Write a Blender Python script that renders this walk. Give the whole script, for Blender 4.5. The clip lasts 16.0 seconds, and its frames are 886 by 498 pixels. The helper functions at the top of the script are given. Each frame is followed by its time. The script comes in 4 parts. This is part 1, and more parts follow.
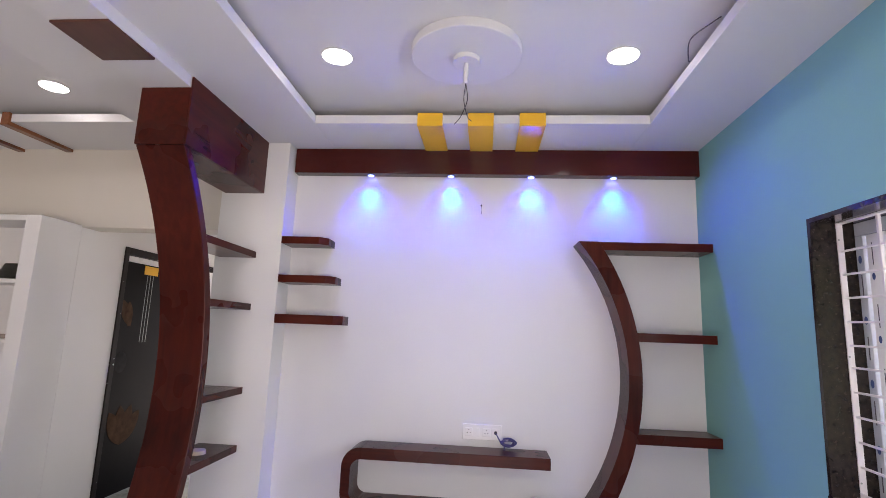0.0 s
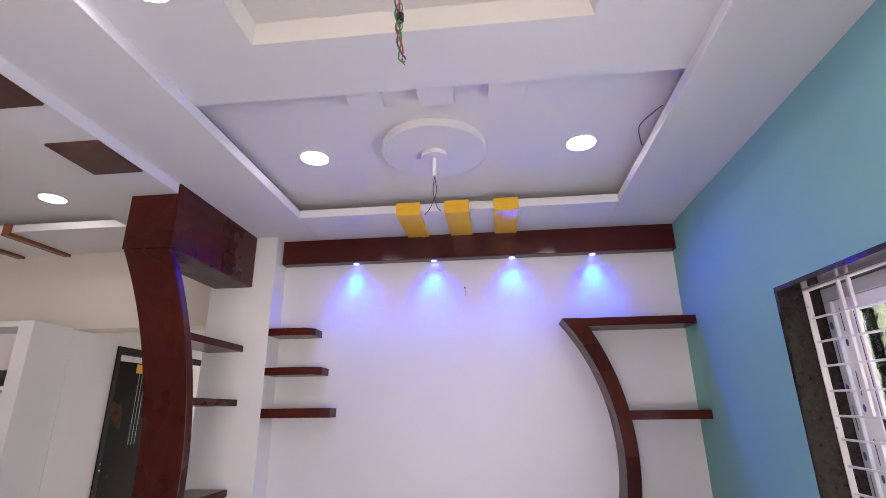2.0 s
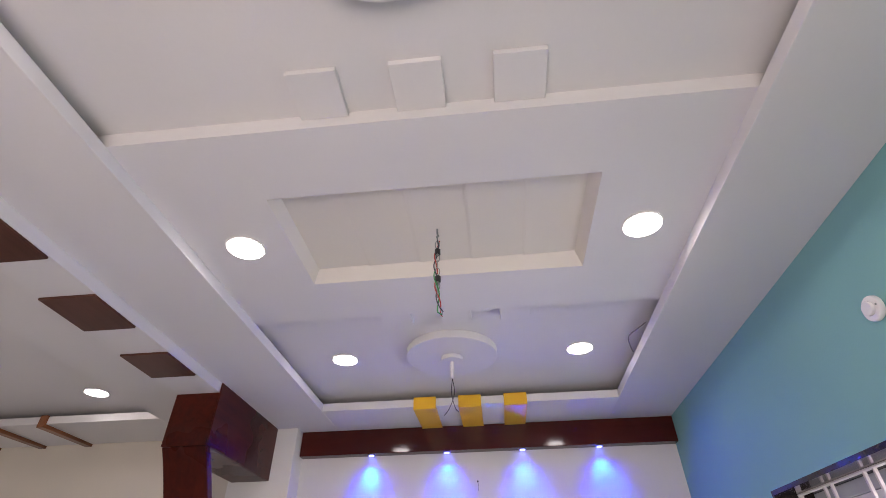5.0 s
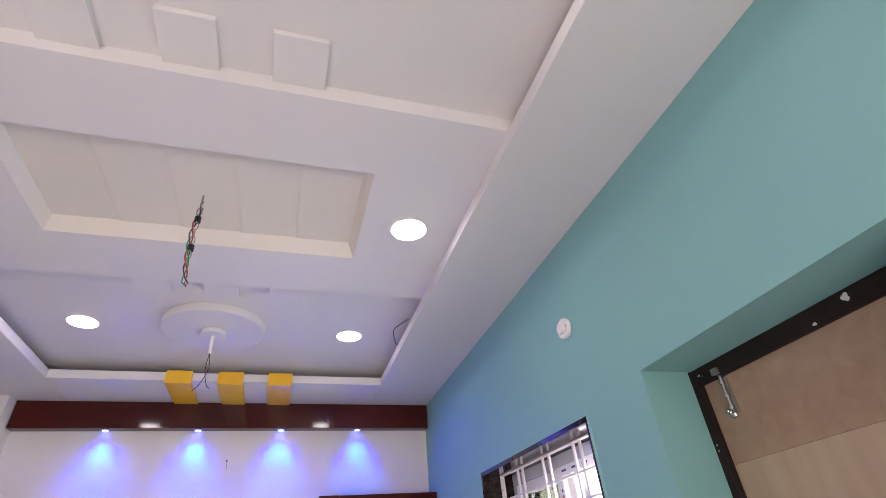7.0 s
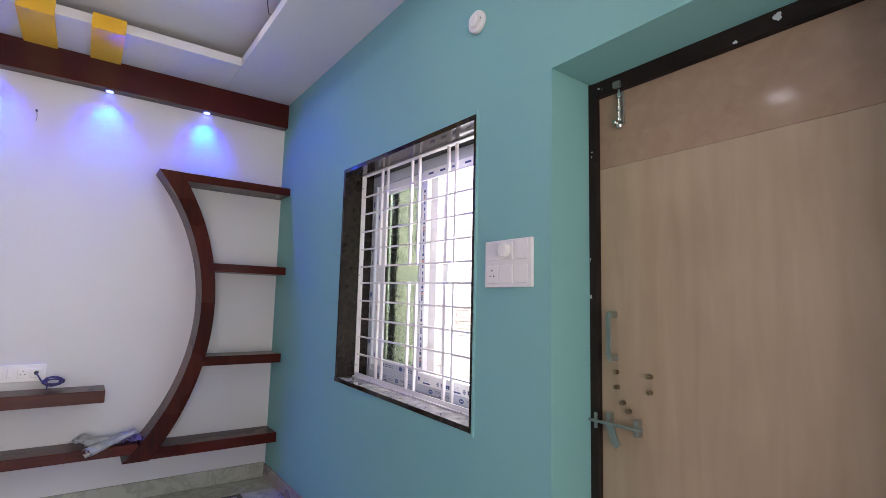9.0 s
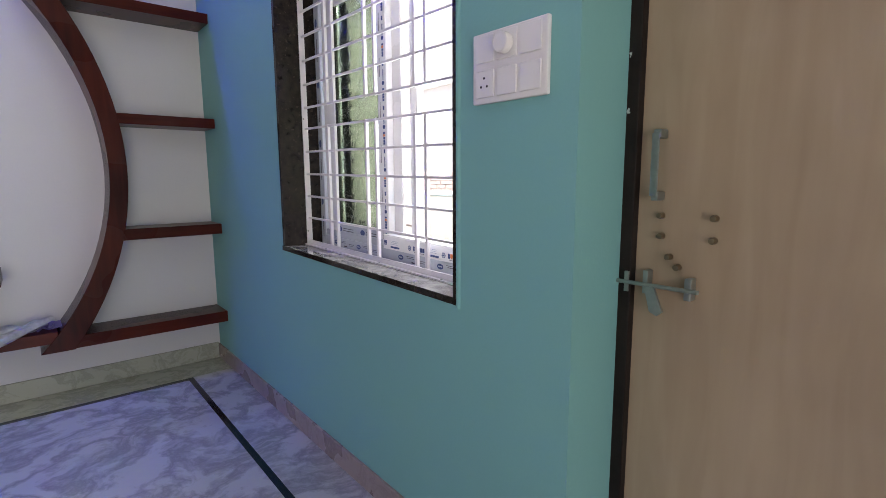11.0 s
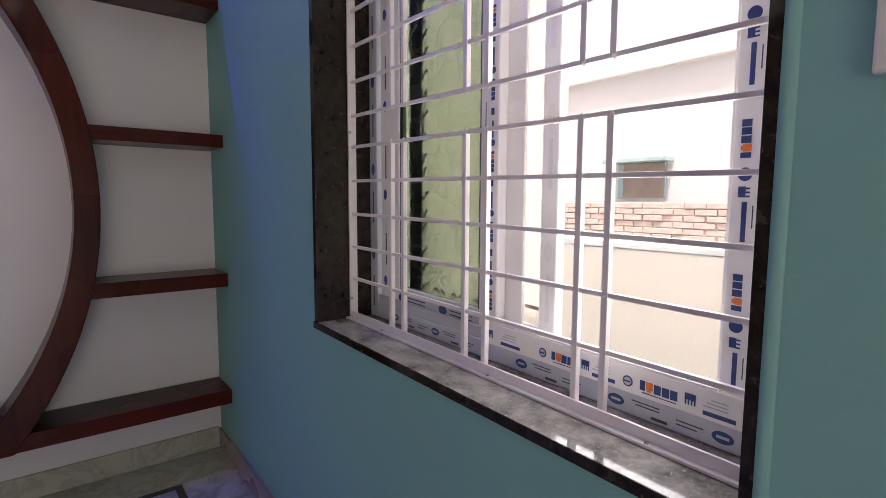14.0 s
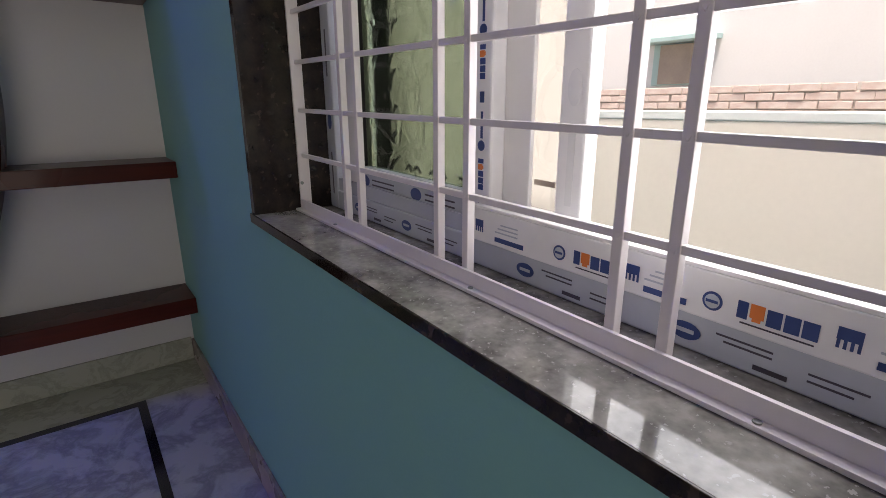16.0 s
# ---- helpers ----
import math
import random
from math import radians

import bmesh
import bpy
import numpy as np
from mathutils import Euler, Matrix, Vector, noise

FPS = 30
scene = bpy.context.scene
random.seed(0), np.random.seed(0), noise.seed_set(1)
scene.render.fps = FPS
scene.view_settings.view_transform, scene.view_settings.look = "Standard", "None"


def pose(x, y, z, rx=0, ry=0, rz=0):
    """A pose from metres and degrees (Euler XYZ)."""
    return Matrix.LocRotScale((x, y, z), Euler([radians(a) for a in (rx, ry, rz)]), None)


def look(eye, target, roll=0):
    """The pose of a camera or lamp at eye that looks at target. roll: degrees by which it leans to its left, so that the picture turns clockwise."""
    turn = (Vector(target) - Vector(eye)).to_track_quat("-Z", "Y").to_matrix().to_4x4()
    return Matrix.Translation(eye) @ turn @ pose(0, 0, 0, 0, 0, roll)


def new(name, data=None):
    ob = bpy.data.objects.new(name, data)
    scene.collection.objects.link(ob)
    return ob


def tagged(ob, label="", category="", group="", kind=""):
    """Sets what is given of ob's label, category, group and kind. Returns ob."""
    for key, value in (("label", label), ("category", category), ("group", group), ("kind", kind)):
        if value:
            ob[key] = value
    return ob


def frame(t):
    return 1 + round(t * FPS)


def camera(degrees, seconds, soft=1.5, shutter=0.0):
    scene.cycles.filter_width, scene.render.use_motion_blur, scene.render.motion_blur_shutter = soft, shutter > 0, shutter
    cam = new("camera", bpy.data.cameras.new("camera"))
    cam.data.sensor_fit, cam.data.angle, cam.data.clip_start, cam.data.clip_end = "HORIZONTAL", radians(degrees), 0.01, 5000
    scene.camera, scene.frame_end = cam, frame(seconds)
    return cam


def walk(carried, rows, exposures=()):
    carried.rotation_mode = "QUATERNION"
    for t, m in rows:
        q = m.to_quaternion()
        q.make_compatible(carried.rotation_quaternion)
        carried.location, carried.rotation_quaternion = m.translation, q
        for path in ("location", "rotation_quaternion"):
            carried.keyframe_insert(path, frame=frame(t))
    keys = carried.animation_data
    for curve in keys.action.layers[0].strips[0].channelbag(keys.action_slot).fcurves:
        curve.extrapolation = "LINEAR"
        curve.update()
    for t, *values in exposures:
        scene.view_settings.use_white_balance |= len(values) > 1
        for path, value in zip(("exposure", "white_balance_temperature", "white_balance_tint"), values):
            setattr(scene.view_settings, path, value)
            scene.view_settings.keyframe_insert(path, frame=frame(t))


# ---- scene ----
cam = camera(83.4, 16.0, soft=0.6)
PATH = [
    (0, (1.172, 0.702, 1.502), (0.997, 2.667, 1.829), 2.2),
    (0.5, (1.221, 0.683, 1.528), (1.124, 2.636, 1.949), 1.7),
    (1, (1.27, 0.666, 1.536), (1.222, 2.605, 2.022), 1.5),
    (1.5, (1.295, 0.657, 1.54), (1.213, 2.577, 2.096), 0.7),
    (2, (1.34, 0.652, 1.541), (1.143, 2.542, 2.166), -0.7),
    (2.5, (1.339, 0.623, 1.548), (1.128, 2.485, 2.245), -1.0),
    (3, (1.294, 0.527, 1.561), (1.119, 2.356, 2.351), -0.9),
    (3.5, (1.254, 0.424, 1.554), (1.099, 2.243, 2.372), -0.8),
    (4, (1.206, 0.319, 1.554), (1.067, 2.095, 2.465), -0.9),
    (4.2, (1.208, 0.292, 1.563), (1.039, 2.026, 2.544), -1.0),
    (6.3, (1.437, 0.06, 1.563), (1.43, 1.551, 2.896), -5.7),
    (6.5, (1.456, 0.062, 1.556), (1.582, 1.576, 2.856), -5.9),
    (6.7, (1.489, 0.083, 1.565), (1.747, 1.622, 2.817), -5.9),
    (7, (1.496, 0.099, 1.535), (2.042, 1.661, 2.658), -5.3),
    (7.5, (1.502, 0.177, 1.503), (2.354, 1.743, 2.409), -3.7),
    (8, (1.491, 0.277, 1.414), (2.566, 1.845, 2.034), -1.9),
    (8.5, (1.46, 0.334, 1.354), (2.623, 1.915, 1.741), -0.3),
    (9, (1.442, 0.391, 1.311), (2.604, 2.005, 1.525), 1.4),
    (9.5, (1.519, 0.505, 1.284), (2.607, 2.183, 1.349), 1.3),
    (10, (1.664, 0.641, 1.245), (2.751, 2.316, 1.122), 0.9),
    (10.2, (1.697, 0.674, 1.231), (2.848, 2.299, 1.042), 1.0),
    (12.3, (1.865, 1.187, 1.17), (3.162, 2.676, 0.847), -0.6),
    (12.5, (1.919, 1.243, 1.176), (3.157, 2.783, 0.865), -0.8),
    (13, (1.975, 1.336, 1.199), (3.112, 2.956, 0.906), 0.0),
    (13.5, (1.992, 1.464, 1.216), (3.125, 3.092, 0.958), 0.4),
    (14, (2.017, 1.653, 1.247), (3.253, 3.214, 1.058), 0.3),
    (14.5, (2.061, 1.739, 1.23), (3.356, 3.239, 0.954), 0.1),
    (15, (2.181, 1.806, 1.167), (3.473, 3.256, 0.689), -0.2),
    (15.5, (2.286, 1.854, 1.133), (3.55, 3.309, 0.598), -0.3),
    (16, (2.332, 1.919, 1.113), (3.475, 3.465, 0.561), -0.1),
]
walk(cam, [(t, look(eye, at, roll)) for t, eye, at, roll in PATH],
     exposures=[(0.0, 2.6, 6450, 19), (2.0, 2.48, 6450, 22), (3.5, 2.26, 6450, 22), (6.5, 2.14, 6700, 20), (7.0, 2.34, 6550, 23), (8.0, 2.34, 6400, 20), (9.0, 2.3, 6300, 16), (10.0, 2.12, 6250, 12),
                (12.5, 1.98, 6550, 16), (13.0, 1.82, 6800, 23), (13.5, 1.72, 6950, 25), (14.0, 1.5, 6950, 19), (14.5, 1.36, 6850, 15), (15.0, 1.36, 6800, 15), (16.0, 1.2, 6800, 14)])

# ---- daylight ----
world = bpy.data.worlds.new("sky")
scene.world = world
world.use_nodes = True
wn = world.node_tree
sky = wn.nodes.new("ShaderNodeTexSky")
sky.sky_type, sky.sun_disc = "NISHITA", False
sky.air_density, sky.dust_density, sky.ozone_density = 0.8, 7.0, 0.3
sky.sun_elevation, sky.sun_rotation = radians(75), radians(250)
wn.nodes["Background"].inputs[1].default_value = 0.085
wn.links.new(sky.outputs[0], wn.nodes["Background"].inputs[0])


def lamp(name, kind, m, power, colour, **more):
    data = bpy.data.lights.new(name, kind)
    data.energy, data.color = power, colour
    ob = new(name, data)
    ob.matrix_world = m
    return ob, data


_, sun = lamp("sun", "SUN", look((-1, 0, 14), (2, 2, 0)), 2.2, (1.0, 0.95, 0.88))
sun.angle = radians(3)
# the sky's light through the window opening
_, skyarea = lamp("window_skylight", "AREA", look((3.02, 2.47, 1.46), (0.0, 2.3, 1.1)), 9.0, (0.95, 0.97, 1.0))
skyarea.shape, skyarea.size, skyarea.size_y = "RECTANGLE", 1.1, 1.1

# fill daylight added at assumed, unseen openings in the south wall and passage end
_, south_fill = lamp("south_fill_light", "AREA", look((0.9, -1.42, 0.9), (0.9, 2.0, 0.85)), 8.6, (1.0, 0.91, 0.86))
south_fill.shape, south_fill.size, south_fill.size_y = "RECTANGLE", 2.2, 1.7
# added to brighten the passage; its far opening is out of view
_, far = lamp("passage_fill_light", "AREA", look((-1.4, 6.6, 1.0), (-1.6, 4.0, 1.0)), 0.55, (0.93, 1.0, 0.97))
far.shape, far.size, far.size_y = "RECTANGLE", 0.8, 1.9

# fill added from the unseen dining end, to light the east wall
_, west = lamp("dining_fill_light", "AREA", look((-4.15, 0.9, 1.5), (1.0, 1.6, 0.9)), 1.6, (1.0, 0.95, 0.90))
west.shape, west.size, west.size_y = "RECTANGLE", 1.3, 1.2

LED_X = (0.294, 0.896, 1.483, 2.069)
DOWNLIGHTS = [(0.343, 3.125, 2.95), (1.853, 3.145, 2.95), (0.256, 1.81, 2.885), (1.953, 1.85, 2.885),
              (0.36, 0.55, 2.95), (1.85, 0.55, 2.95), (-1.6, 3.44, 2.95), (-3.4, 3.44, 2.95)]
DOWN_W, LED_CORE, LED_CONE, LED_WIDE = 0.16, 2.4, 6.4, 3.0
for x, y, z in DOWNLIGHTS:
    _, d = lamp("downlight_lamp", "AREA", pose(x, y, z - 0.012), DOWN_W * (0.6 if x < 0 else 1.0), (1.0, 0.97, 0.94))
    d.shape, d.size = "DISK", 0.15
# each blue spotlight: a narrow core and a wide blue cone round it
for x in LED_X:
    for name, power, colour, size, blend in (("led_core", LED_CORE, (0.0, 0.45, 1.0), 68, 0.45), ("led_cone", LED_CONE, (0.004, 0.0, 1.0), 88, 0.35), ("led_spill", LED_WIDE, (0.004, 0.0, 1.0), 168, 0.6)):
        aim = (x, 3.55, 1.85) if name == "led_spill" else (x, 4.2221, 1.6)
        _, d = lamp(name, "SPOT", look((x, 4.222, 2.63), aim), power, colour)
        d.spot_size, d.spot_blend, d.shadow_soft_size = radians(size), blend, 0.012


# ---- materials ----
def material(name, colour, rough=0.5, metal=0.0, second=None, scale=3.0, fine=60.0, bump=0.02, vary=0.06, coat=0.0, spec=0.5):
    """Principled paint, wood, stone: a slow stain noise and a fine grain noise on colour, roughness and relief."""
    m = bpy.data.materials.new(name)
    m.use_nodes = True
    nt = m.node_tree
    b = nt.nodes["Principled BSDF"]
    tc = nt.nodes.new("ShaderNodeTexCoord")
    n1, n2 = nt.nodes.new("ShaderNodeTexNoise"), nt.nodes.new("ShaderNodeTexNoise")
    n1.inputs["Scale"].default_value, n1.inputs["Detail"].default_value = scale, 5
    n2.inputs["Scale"].default_value, n2.inputs["Detail"].default_value = fine, 4
    for n in (n1, n2):
        nt.links.new(tc.outputs["Object"], n.inputs["Vector"])
    mix = nt.nodes.new("ShaderNodeMix")
    mix.data_type = "RGBA"
    a = np.array(colour)
    s = np.array(second) if second is not None else a * (1 - 2 * vary)
    mix.inputs["A"].default_value, mix.inputs["B"].default_value = (*a, 1), (*s, 1)
    add = nt.nodes.new("ShaderNodeMath")
    add.operation = "MULTIPLY_ADD"
    nt.links.new(n2.outputs["Fac"], add.inputs[0])
    add.inputs[1].default_value = 0.35
    nt.links.new(n1.outputs["Fac"], add.inputs[2])
    ramp = nt.nodes.new("ShaderNodeMapRange")
    ramp.inputs["From Min"].default_value, ramp.inputs["From Max"].default_value = 0.45, 0.95
    nt.links.new(add.outputs[0], ramp.inputs["Value"])
    nt.links.new(ramp.outputs["Result"], mix.inputs["Factor"])
    nt.links.new(mix.outputs["Result"], b.inputs["Base Color"])
    rr = nt.nodes.new("ShaderNodeMapRange")
    rr.inputs["To Min"].default_value, rr.inputs["To Max"].default_value = max(0.02, rough - 0.06), min(1, rough + 0.06)
    nt.links.new(n1.outputs["Fac"], rr.inputs["Value"])
    nt.links.new(rr.outputs["Result"], b.inputs["Roughness"])
    b.inputs["Metallic"].default_value = metal
    b.inputs["Coat Weight"].default_value = coat
    b.inputs["Coat Roughness"].default_value = 0.06
    b.inputs["Specular IOR Level"].default_value = spec
    if bump:
        bp = nt.nodes.new("ShaderNodeBump")
        bp.inputs["Strength"].default_value, bp.inputs["Distance"].default_value = bump * 8, 0.002
        nt.links.new(n2.outputs["Fac"], bp.inputs["Height"])
        nt.links.new(bp.outputs["Normal"], b.inputs["Normal"])
    return m


def chipped(m, colour, scale=22.0, above=0.70):
    """Small chips of another colour where a fine noise peaks."""
    nt = m.node_tree
    b = nt.nodes["Principled BSDF"]
    was = b.inputs["Base Color"].links[0].from_socket
    tc, n = nt.nodes.new("ShaderNodeTexCoord"), nt.nodes.new("ShaderNodeTexNoise")
    n.inputs["Scale"].default_value, n.inputs["Detail"].default_value = scale, 3
    nt.links.new(tc.outputs["Object"], n.inputs["Vector"])
    step = nt.nodes.new("ShaderNodeMapRange")
    step.inputs["From Min"].default_value, step.inputs["From Max"].default_value = above, above + 0.02
    nt.links.new(n.outputs["Fac"], step.inputs["Value"])
    mix = nt.nodes.new("ShaderNodeMix")
    mix.data_type = "RGBA"
    nt.links.new(was, mix.inputs["A"])
    mix.inputs["B"].default_value = (*colour, 1)
    nt.links.new(step.outputs["Result"], mix.inputs["Factor"])
    nt.links.new(mix.outputs["Result"], b.inputs["Base Color"])
    return m


def wood(name, dark, light, axis="X", rough=0.22, coat=0.5, stretch=12.0):
    """Stained wood: grain noise stretched along one axis."""
    m = bpy.data.materials.new(name)
    m.use_nodes = True
    nt = m.node_tree
    b = nt.nodes["Principled BSDF"]
    tc, mp = nt.nodes.new("ShaderNodeTexCoord"), nt.nodes.new("ShaderNodeMapping")
    mp.inputs["Scale"].default_value = tuple(1.6 if a == axis else stretch * 1.6 for a in "XYZ")
    nt.links.new(tc.outputs["Object"], mp.inputs["Vector"])
    n, w = nt.nodes.new("ShaderNodeTexNoise"), nt.nodes.new("ShaderNodeTexNoise")
    n.inputs["Scale"].default_value, n.inputs["Detail"].default_value, n.inputs["Distortion"].default_value = 1.4, 8, 0.6
    w.inputs["Scale"].default_value, w.inputs["Detail"].default_value = 1.7, 3
    nt.links.new(mp.outputs["Vector"], n.inputs["Vector"])
    nt.links.new(tc.outputs["Object"], w.inputs["Vector"])
    mixf = nt.nodes.new("ShaderNodeMath")
    mixf.operation = "MULTIPLY_ADD"
    nt.links.new(n.outputs["Fac"], mixf.inputs[0])
    mixf.inputs[1].default_value = 0.6
    nt.links.new(w.outputs["Fac"], mixf.inputs[2])
    ramp = nt.nodes.new("ShaderNodeMapRange")
    ramp.inputs["From Min"].default_value, ramp.inputs["From Max"].default_value = 0.55, 1.05
    nt.links.new(mixf.outputs[0], ramp.inputs["Value"])
    mix = nt.nodes.new("ShaderNodeMix")
    mix.data_type = "RGBA"
    mix.inputs["A"].default_value, mix.inputs["B"].default_value = (*dark, 1), (*light, 1)
    b.inputs["Specular IOR Level"].default_value = 0.16
    nt.links.new(ramp.outputs["Result"], mix.inputs["Factor"])
    nt.links.new(mix.outputs["Result"], b.inputs["Base Color"])
    rr = nt.nodes.new("ShaderNodeMapRange")
    rr.inputs["To Min"].default_value, rr.inputs["To Max"].default_value = max(0.03, rough - 0.08), rough + 0.1
    nt.links.new(w.outputs["Fac"], rr.inputs["Value"])
    nt.links.new(rr.outputs["Result"], b.inputs["Roughness"])
    b.inputs["Coat Weight"].default_value, b.inputs["Coat Roughness"].default_value = coat, 0.08
    bp = nt.nodes.new("ShaderNodeBump")
    bp.inputs["Strength"].default_value, bp.inputs["Distance"].default_value = 0.12, 0.001
    nt.links.new(n.outputs["Fac"], bp.inputs["Height"])
    nt.links.new(bp.outputs["Normal"], b.inputs["Normal"])
    return m


def marble(name, base, vein, second, scale=2.0, rough=0.16, veins=0.5):
    """Polished marble: clouded colour with warped dark veins."""
    m = bpy.data.materials.new(name)
    m.use_nodes = True
    nt = m.node_tree
    b = nt.nodes["Principled BSDF"]
    tc = nt.nodes.new("ShaderNodeTexCoord")
    warp = nt.nodes.new("ShaderNodeTexNoise")
    warp.inputs["Scale"].default_value, warp.inputs["Detail"].default_value = scale, 6
    nt.links.new(tc.outputs["Object"], warp.inputs["Vector"])
    off = nt.nodes.new("ShaderNodeVectorMath")
    off.operation = "MULTIPLY_ADD"
    nt.links.new(warp.outputs["Color"], off.inputs[0])
    off.inputs[1].default_value = (0.9, 0.9, 0.9)
    nt.links.new(tc.outputs["Object"], off.inputs[2])
    v = nt.nodes.new("ShaderNodeTexNoise")
    v.inputs["Scale"].default_value, v.inputs["Detail"].default_value, v.inputs["Roughness"].default_value = scale * 1.6, 9, 0.62
    nt.links.new(off.outputs["Vector"], v.inputs["Vector"])
    ridge = nt.nodes.new("ShaderNodeMath")
    ridge.operation = "SUBTRACT"
    nt.links.new(v.outputs["Fac"], ridge.inputs[0])
    ridge.inputs[1].default_value = 0.5
    ab = nt.nodes.new("ShaderNodeMath")
    ab.operation = "ABSOLUTE"
    nt.links.new(ridge.outputs[0], ab.inputs[0])
    r = nt.nodes.new("ShaderNodeMapRange")
    r.inputs["From Min"].default_value, r.inputs["From Max"].default_value = 0.0, 0.07
    r.inputs["To Min"].default_value, r.inputs["To Max"].default_value = veins, 0.0
    nt.links.new(ab.outputs[0], r.inputs["Value"])
    m1, m2 = nt.nodes.new("ShaderNodeMix"), nt.nodes.new("ShaderNodeMix")
    m1.data_type = m2.data_type = "RGBA"
    m1.inputs["A"].default_value, m1.inputs["B"].default_value = (*base, 1), (*second, 1)
    nt.links.new(warp.outputs["Fac"], m1.inputs["Factor"])
    nt.links.new(m1.outputs["Result"], m2.inputs["A"])
    m2.inputs["B"].default_value = (*vein, 1)
    nt.links.new(r.outputs["Result"], m2.inputs["Factor"])
    nt.links.new(m2.outputs["Result"], b.inputs["Base Color"])
    rr = nt.nodes.new("ShaderNodeMapRange")
    rr.inputs["To Min"].default_value, rr.inputs["To Max"].default_value = max(0.03, rough - 0.06), rough + min(0.12, rough)
    nt.links.new(warp.outputs["Fac"], rr.inputs["Value"])
    nt.links.new(rr.outputs["Result"], b.inputs["Roughness"])
    return m


def glow(name, colour, strength):
    m = bpy.data.materials.new(name)
    m.use_nodes = True
    b = m.node_tree.nodes["Principled BSDF"]
    b.inputs["Base Color"].default_value = (*colour, 1)
    b.inputs["Emission Color"].default_value, b.inputs["Emission Strength"].default_value = (*colour, 1), strength
    return m


def glass(name, colour, rough, relief=0.0):
    m = bpy.data.materials.new(name)
    m.use_nodes = True
    nt = m.node_tree
    b = nt.nodes["Principled BSDF"]
    b.inputs["Base Color"].default_value = (*colour, 1)
    b.inputs["Roughness"].default_value = rough
    b.inputs["Transmission Weight"].default_value = 1.0
    b.inputs["IOR"].default_value = 1.3
    if relief:
        tc, v = nt.nodes.new("ShaderNodeTexCoord"), nt.nodes.new("ShaderNodeTexVoronoi")
        nz = nt.nodes.new("ShaderNodeTexNoise")
        nz.inputs["Scale"].default_value = 14
        off = nt.nodes.new("ShaderNodeVectorMath")
        off.operation = "MULTIPLY_ADD"
        nt.links.new(tc.outputs["Object"], nz.inputs["Vector"])
        nt.links.new(nz.outputs["Color"], off.inputs[0])
        off.inputs[1].default_value = (0.06, 0.06, 0.06)
        nt.links.new(tc.outputs["Object"], off.inputs[2])
        v.feature, v.inputs["Scale"].default_value = "DISTANCE_TO_EDGE", 11
        nt.links.new(off.outputs["Vector"], v.inputs["Vector"])
        r = nt.nodes.new("ShaderNodeMapRange")
        r.inputs["From Max"].default_value = 0.12
        nt.links.new(v.outputs["Distance"], r.inputs["Value"])
        bp = nt.nodes.new("ShaderNodeBump")
        bp.inputs["Strength"].default_value, bp.inputs["Distance"].default_value = relief, 0.004
        nt.links.new(r.outputs["Result"], bp.inputs["Height"])
        nt.links.new(bp.outputs["Normal"], b.inputs["Normal"])
    return m


M_WHITE = material("white_wall_paint", (0.78, 0.765, 0.74), 0.55, scale=1.2, fine=90, vary=0.02, bump=0.02)
M_OFFWHITE = material("off_white_wall_paint", (0.73, 0.715, 0.70), 0.5, scale=1.2, fine=90, vary=0.03, bump=0.02)
M_CREAM = material("cream_wall_paint", (0.66, 0.615, 0.53), 0.6, scale=1.0, fine=90, vary=0.025)
M_CEIL = material("ceiling_white_paint", (0.71, 0.70, 0.69), 0.6, scale=0.8, fine=70, vary=0.02, bump=0.015)
M_CREAMCEIL = material("ceiling_cream_paint", (0.72, 0.685, 0.615), 0.55, scale=0.8, fine=70, vary=0.02, bump=0.015)
M_TEAL = material("teal_wall_paint", (0.212, 0.45, 0.432), 0.6, scale=1.1, fine=110, vary=0.03, bump=0.03, spec=0.3)
M_YELLOW = material("yellow_gloss_paint", (0.85, 0.48, 0.02), 0.35, scale=4, vary=0.03, bump=0.005)
M_WOOD_X = wood("mahogany_stain_along_x", (0.024, 0.0034, 0.0022), (0.092, 0.0145, 0.0072), "X", rough=0.27, coat=0.08)
M_WOOD_Y = wood("mahogany_stain_along_y", (0.024, 0.0034, 0.0022), (0.092, 0.0145, 0.0072), "Y", rough=0.27, coat=0.08)
M_WOOD_Z = wood("mahogany_stain_along_z", (0.024, 0.0032, 0.0022), (0.088, 0.0135, 0.0068), "Z", rough=0.27, coat=0.08)
M_VALANCE = wood("dark_mahogany_laminate", (0.042, 0.0060, 0.0045), (0.075, 0.0105, 0.007), "X", rough=0.09, coat=0.35, stretch=5.0)
M_STICK = wood("brown_stick_veneer", (0.12, 0.04, 0.015), (0.28, 0.10, 0.04), "Y", rough=0.3)
M_PANEL = wood("dark_brown_ceiling_panel", (0.06, 0.022, 0.015), (0.12, 0.045, 0.03), "Y", rough=0.35, coat=0.2)
M_LAM = wood("beige_laminate", (0.33, 0.245, 0.165), (0.44, 0.345, 0.24), "Z", rough=0.2, coat=0.3, stretch=9)
M_LAM_TOP = wood("brown_beige_laminate", (0.265, 0.175, 0.12), (0.36, 0.26, 0.175), "X", rough=0.2, coat=0.3, stretch=9)
M_BLACKWOOD = material("black_brown_frame_paint", (0.012, 0.008, 0.007), 0.55, scale=8, fine=60, vary=0.2, bump=0.04, second=(0.022, 0.016, 0.013), spec=0.2)
chipped(M_BLACKWOOD, (0.55, 0.62, 0.60))
M_DARKDOOR = wood("dark_espresso_door", (0.0025, 0.0018, 0.0015), (0.006, 0.004, 0.0035), "Z", rough=0.5, coat=0.0)
M_DARKDOOR.node_tree.nodes["Principled BSDF"].inputs["Specular IOR Level"].default_value = 0.08
